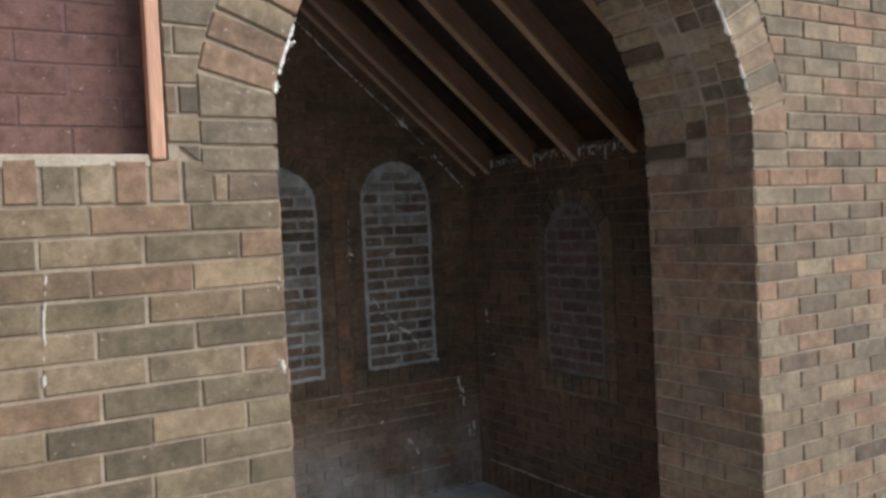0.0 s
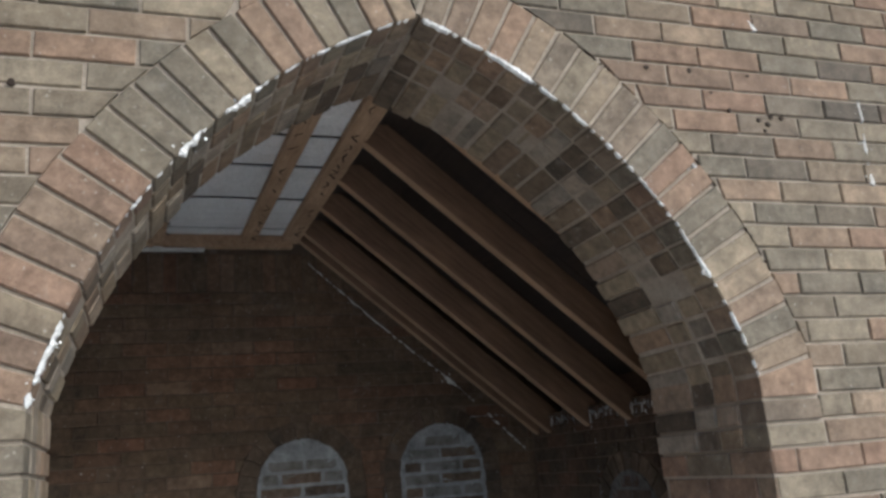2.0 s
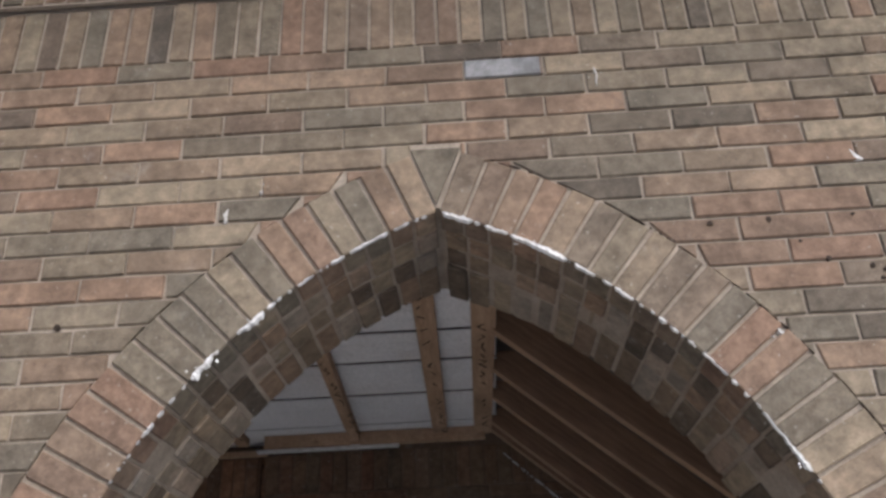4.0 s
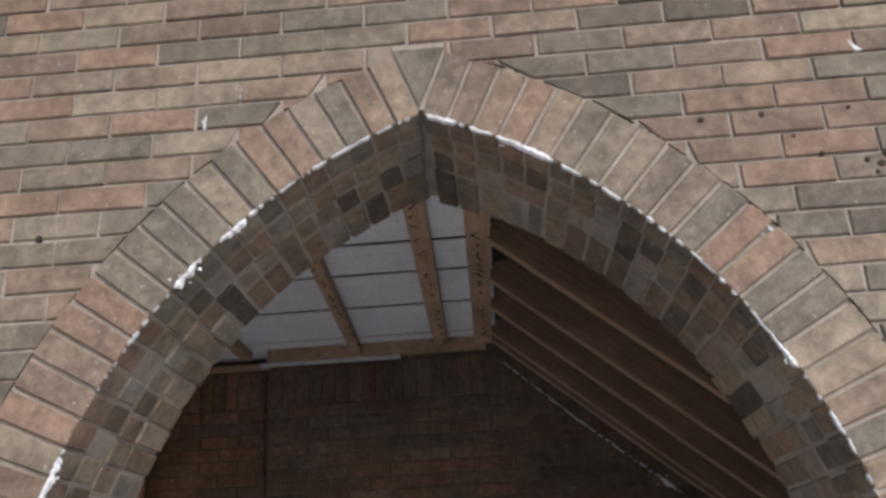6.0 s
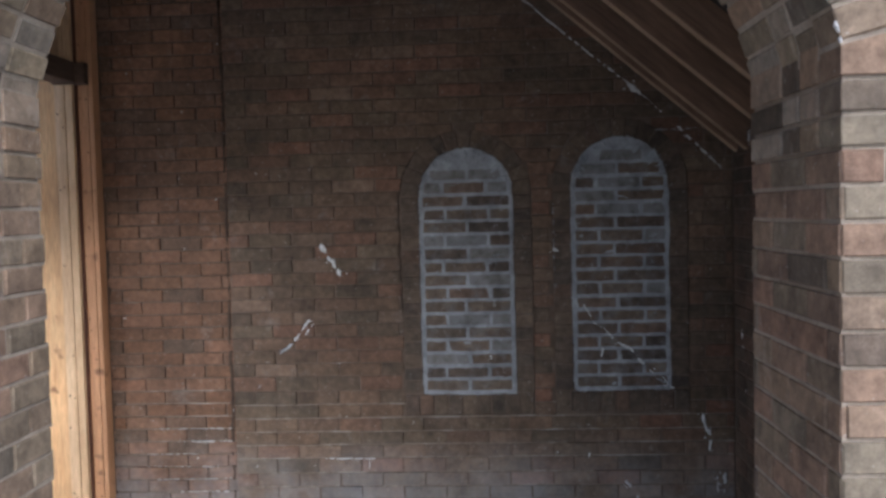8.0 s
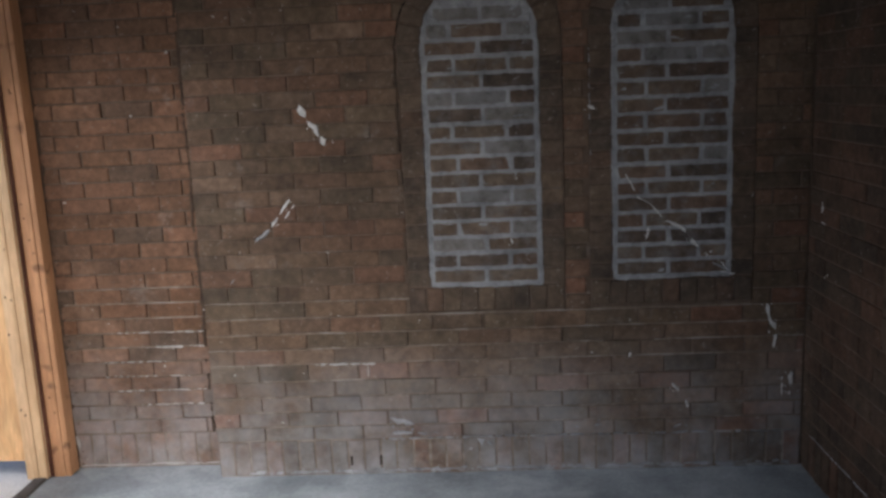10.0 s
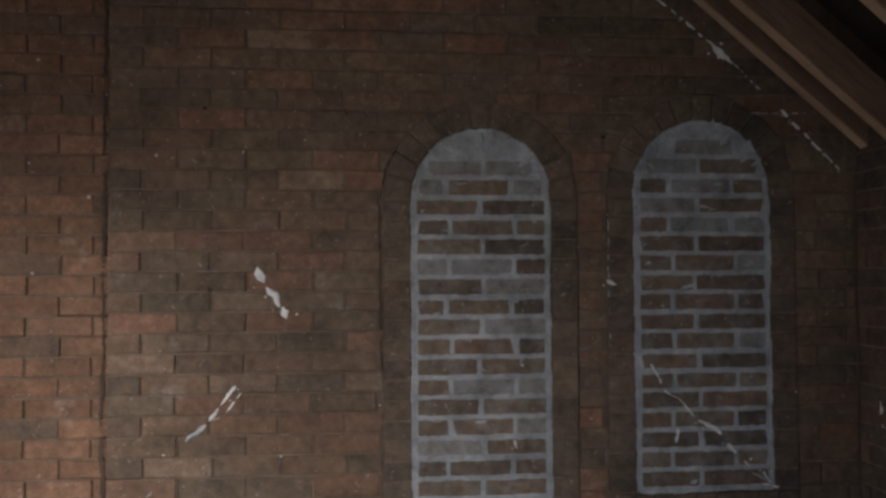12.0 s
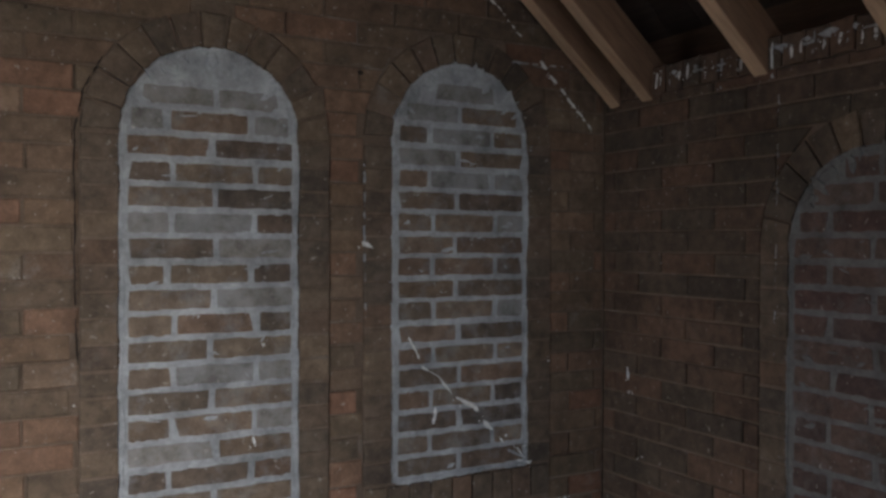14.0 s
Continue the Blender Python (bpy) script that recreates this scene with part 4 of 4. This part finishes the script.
dots(FRONT_M, [(0.66, 2.897), (0.801, 2.899), (1.003, 2.902), (0.863, 2.836), (1.015, 2.762), (1.044, 2.75), (1.099, 2.775), (1.03, 2.73), (1.06, 2.775), (-0.921, 2.719), (0.918, 2.787)], wall_front, 0.007)
dots(BACK_M, [(-0.776, 2.119), (-0.759, 1.532), (-0.319, 2.109), (-0.163, 1.924), (0.364, 1.922), (0.543, 2.039)], wall_back, 0.006)
fleck = random.Random(31)
dots(BACK_M, [(fleck.uniform(-1.0, 1.35), fleck.uniform(0.2, 2.6)) for _ in range(24)], wall_back, 0.0042, "fleck", "small white lime fleck", LIME_OLD)
dots(STEP_M, [(fleck.uniform(-1.75, -1.12), fleck.uniform(0.25, 2.7)) for _ in range(12)], wall_recess, 0.0048, "fleck", "small white lime fleck", LIME_OLD)
crack = smear(BACK_M, [(-0.206, 1.25), (-0.213, 1.5), (-0.212, 1.83), (-0.19, 1.93), (-0.14, 2.03)], 0.006, SOOT, wall_back, "crack", 0.003, 61, 0.1)
crack["label"] = "dark open crack"
for x in (-0.49, -0.362):
    part("weep_slot", box_bm(x - 0.005, BACK - 0.004, 0.045, x + 0.005, BACK + 0.004, 0.085), SOOT, wall_back, "narrow dark weep slot")

# ------------------------------------------------------------------ ceiling and roof timbers
bm = bmesh.new()
SEAMS = [TH_L - 0.03, 0.8, 1.2, 1.535, 1.98, 2.47, STEP + 0.1]
for y0, y1 in zip(SEAMS, SEAMS[1:]):   # sheets with a dark open seam between them and shallow ribs
    n = max(2, round((y1 - y0) / 0.105))
    w = (y1 - y0 - 0.03) / n
    for i in range(n):
        drop = rng.uniform(-0.0015, 0.0015)
        add_box(bm, -2.0, y0 + 0.03 + i * w + 0.0012, CEIL + drop, 0.16, y0 + 0.03 + (i + 1) * w - 0.0012, CEIL + 0.007, bevel=0.0025)
tagged(new("ceiling", finish("ceiling", bm, PANEL)), "white-painted ribbed sheet ceiling with dark seams and stains", "ceiling", kind="structure")


def squiggle(parent, x, y0, y1, z, seed):
    """Wavering dark burn line on the underside of a timber."""
    r = random.Random(seed)
    bm = bmesh.new()
    pts = []
    t = y0
    s = 1
    while t < y1:
        pts.append((x + s * r.uniform(0.002, 0.017), t))
        t += r.uniform(0.022, 0.05)
        s = -s
    for (xa, ya), (xb, yb) in zip(pts, pts[1:]):
        if r.random() < 0.5:
            continue
        w = r.uniform(0.0015, 0.0045)
        d = Vector((xb - xa, yb - ya)).normalized()
        n = Vector((-d.y, d.x)) * w
        a, b = [(xa + n.x, ya + n.y), (xb + n.x, yb + n.y)], [(xb - n.x, yb - n.y), (xa - n.x, ya - n.y)]
        v = [bm.verts.new((p[0], p[1], zz)) for zz in (z - 0.0015, z + 0.002) for p in a + b]
        bm.faces.new(v[:4]), bm.faces.new(v[4:][::-1])
        for i in range(4):
            j = (i + 1) % 4
            bm.faces.new((v[j], v[i], v[4 + i], v[4 + j]))
    bmesh.ops.recalc_face_normals(bm, faces=bm.faces)
    tagged(part("scorch_line", bm, SOOT, parent, "dark wavering scorch line"), kind="stuff")


def joist(x_far, x_near, width, y0, y1, zb, seed, deep=0.05):
    ob = tagged(new("ceiling_joist"), "weathered brown ceiling board with dark wavering scorch marks", "joist", "ceiling joists")
    bm = bmesh.new()
    add_box(bm, -width / 2, y0, zb, width / 2, y1, zb + deep, bevel=0.003)
    for v in bm.verts:
        v.co.x += x_near + (x_far - x_near) * (v.co.y - y0) / (y1 - y0)
    part("board", bm, JOIST, ob)
    squiggle(ob, (x_near + x_far) / 2, y0 + 0.3, y1 - 0.05, zb, seed)
    return ob


joist(0.088, 0.118, 0.092, TH + 0.01, BACK - 0.01, 3.108, 21, 0.036)
joist(-0.137, -0.092, 0.078, TH + 0.01, BACK - 0.01, 3.11, 22, 0.034)
plaster_end = joist(-0.595, -0.50, 0.052, TH + 0.01, BACK - 0.01, 3.09, 23, 0.054)
part("plaster_lump", box_bm(-0.62, BACK - 0.05, 3.055, -0.565, BACK - 0.006, 3.1, bevel=0.014), WHITE, plaster_end, "white plaster lump on the end")
joist(-1.2, -1.15, 0.06, TH + 0.01, BACK - 0.01, 3.10, 24, 0.044)
block("trim", (-1.12, BACK - 0.05, 3.058, -0.36, BACK - 0.004, 3.07), WHITE, "thin white lath along the top of the wall", "trim", bevel=0.002)
block("trim", (-1.95, STEP - 0.06, 3.075, -1.02, STEP - 0.004, 3.10), JOIST, "sawn timber lath above the set-back strip", "trim", bevel=0.002)
block("trim", (-1.08, BACK - 0.06, 3.075, 0.1, BACK - 0.004, 3.142), JOIST, "sawn timber plate against the back wall", "trim", bevel=0.003)

ANG = math.degrees(math.atan(0.84))
LEN = (RIGHT + 0.25 - 0.10) / math.cos(radians(ANG))
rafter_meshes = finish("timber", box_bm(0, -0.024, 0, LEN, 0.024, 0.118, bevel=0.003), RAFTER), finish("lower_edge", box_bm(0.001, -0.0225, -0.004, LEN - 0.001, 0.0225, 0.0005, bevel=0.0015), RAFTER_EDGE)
for y in (2.6, 2.435, 2.005, 1.605, 1.165, 0.7):
    ob = new("rafter")
    ob.matrix_basis = pose(0.105, y + rng.uniform(-0.008, 0.008), slope_z(0.105) + 0.003, 0, ANG + rng.uniform(-0.3, 0.3), 0)
    tagged(ob, "brown-stained sawn timber rafter sloping onto the side wall", "rafter", "roof rafters")
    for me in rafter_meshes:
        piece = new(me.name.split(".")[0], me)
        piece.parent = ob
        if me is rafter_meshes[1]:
            tagged(piece, "paler lower edge, coloured as if lit from below")
deck = tagged(new("roof_deck"), "dark boarded roof deck above the rafters", "roof", kind="structure")
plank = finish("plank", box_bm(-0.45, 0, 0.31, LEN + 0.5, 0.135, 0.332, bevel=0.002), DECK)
y = TH - 0.05
while y < BACK + 0.1:
    ob = new("plank", plank)
    ob.parent = deck
    ob.matrix_basis = pose(0.105, y, slope_z(0.105), 0, ANG, 0)
    y += 0.139
# Added board that stops sky leaking in over the side wall.
block("sky_stop", (RIGHT + 0.2, TH, 2.0, RIGHT + 0.3, BACK + 0.1, 2.34), DARK_RAIL, "dark board added to close the gap above the side wall", "plate")
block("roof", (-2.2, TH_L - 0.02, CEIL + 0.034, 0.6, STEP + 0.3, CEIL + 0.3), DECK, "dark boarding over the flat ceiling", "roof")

# ------------------------------------------------------------------ timber framing of the side opening
frame_ob = tagged(new("door_frame"), "raw pine framing of the open side doorway", "door frame")
part("post", box_bm(-1.85, 2.69, 0.0, -1.797, 2.77, 3.07, bevel=0.004), STUD_DARK, frame_ob, "brown weathered pine post")
part("edge_strip", box_bm(-1.7955, 2.694, 0.0, -1.773, 2.77, 3.07, bevel=0.003), STUD_DARK, frame_ob, "narrow pine strip along the post")
part("stud", box_bm(-1.956, 2.655, 0.005, -1.903, 2.70, 3.07, bevel=0.004), STUD, frame_ob, "pale pine stud")
part("batten", box_bm(-1.9015, 2.659, 0.005, -1.864, 2.70, 3.07, bevel=0.003), STUD, frame_ob, "pale pine cover batten")
# solid strip added, coloured dark in place of the shaded gap by the post
part("gap_strip", box_bm(-1.866, 2.684, 0.005, -1.8485, 2.76, 3.07), GAP, frame_ob, "dark red-brown gap strip")
part("header", box_bm(-1.95, 1.62, 2.445, -1.84, 2.652, 2.55, bevel=0.004), DARK_RAIL, frame_ob, "dark brown crosspiece")
part("dark_band", box_bm(-1.962, 2.645, 2.44, -1.79, 2.694, 2.548, bevel=0.004), DARK_RAIL, frame_ob, "dark brown band across the posts")
part("panel", box_bm(-1.99, 1.62, 2.552, -1.92, 2.65, 3.15), STUD, frame_ob, "pale pine boarding over the doorway")
part("threshold", box_bm(-1.925, 1.62, -0.03, -1.872, 2.69, 0.012, bevel=0.004), rough_material("dark_threshold", (0.06, 0.055, 0.05), (0.12, 0.11, 0.10), 12), frame_ob, "dark dirty threshold strip")
for x0, x1, y, z0, zt in ((-2.16, -1.965, 2.735, 0.06, 3.05), (-2.36, -2.168, 2.75, 0.05, 3.05), (-2.10, -1.877, 2.26, 0.0125, 2.44)):
    ob = block("board", (x0, y, z0, x1, y + 0.024, zt), PLANK, "pale pine sheathing board leaning outside the doorway", "board", "object", 0.003)
    ob["group"] = "pine boards"
bm = bmesh.new()
r = random.Random(5)
for i in range(26):
    z = r.uniform(0.3, 2.9)
    x, yy = (-1.823 + r.uniform(-0.018, 0.018), 2.69) if i % 2 else (-1.93 + r.uniform(-0.018, 0.018), 2.655)
    bmesh.ops.create_cone(bm, cap_ends=True, segments=8, radius1=0.0055, radius2=0.004, depth=0.006, matrix=Matrix.Translation((x, yy, z)) @ Matrix.Rotation(math.pi / 2, 4, "X"))
tagged(part("nails", bm, RUST, frame_ob, "dark nail heads"), kind="stuff")

# rusty bracket under the band at the top of the wall
bracket = tagged(new("bracket"), "rusty iron bracket fixed high on the brick wall", "bracket")
part("plate", box_bm(-1.30, -0.045, 3.84, -1.20, -0.028, 3.95, bevel=0.004), RUST, bracket)
part("arm", box_bm(-1.27, -0.12, 3.86, -1.235, -0.045, 3.90, bevel=0.006), RUST, bracket)
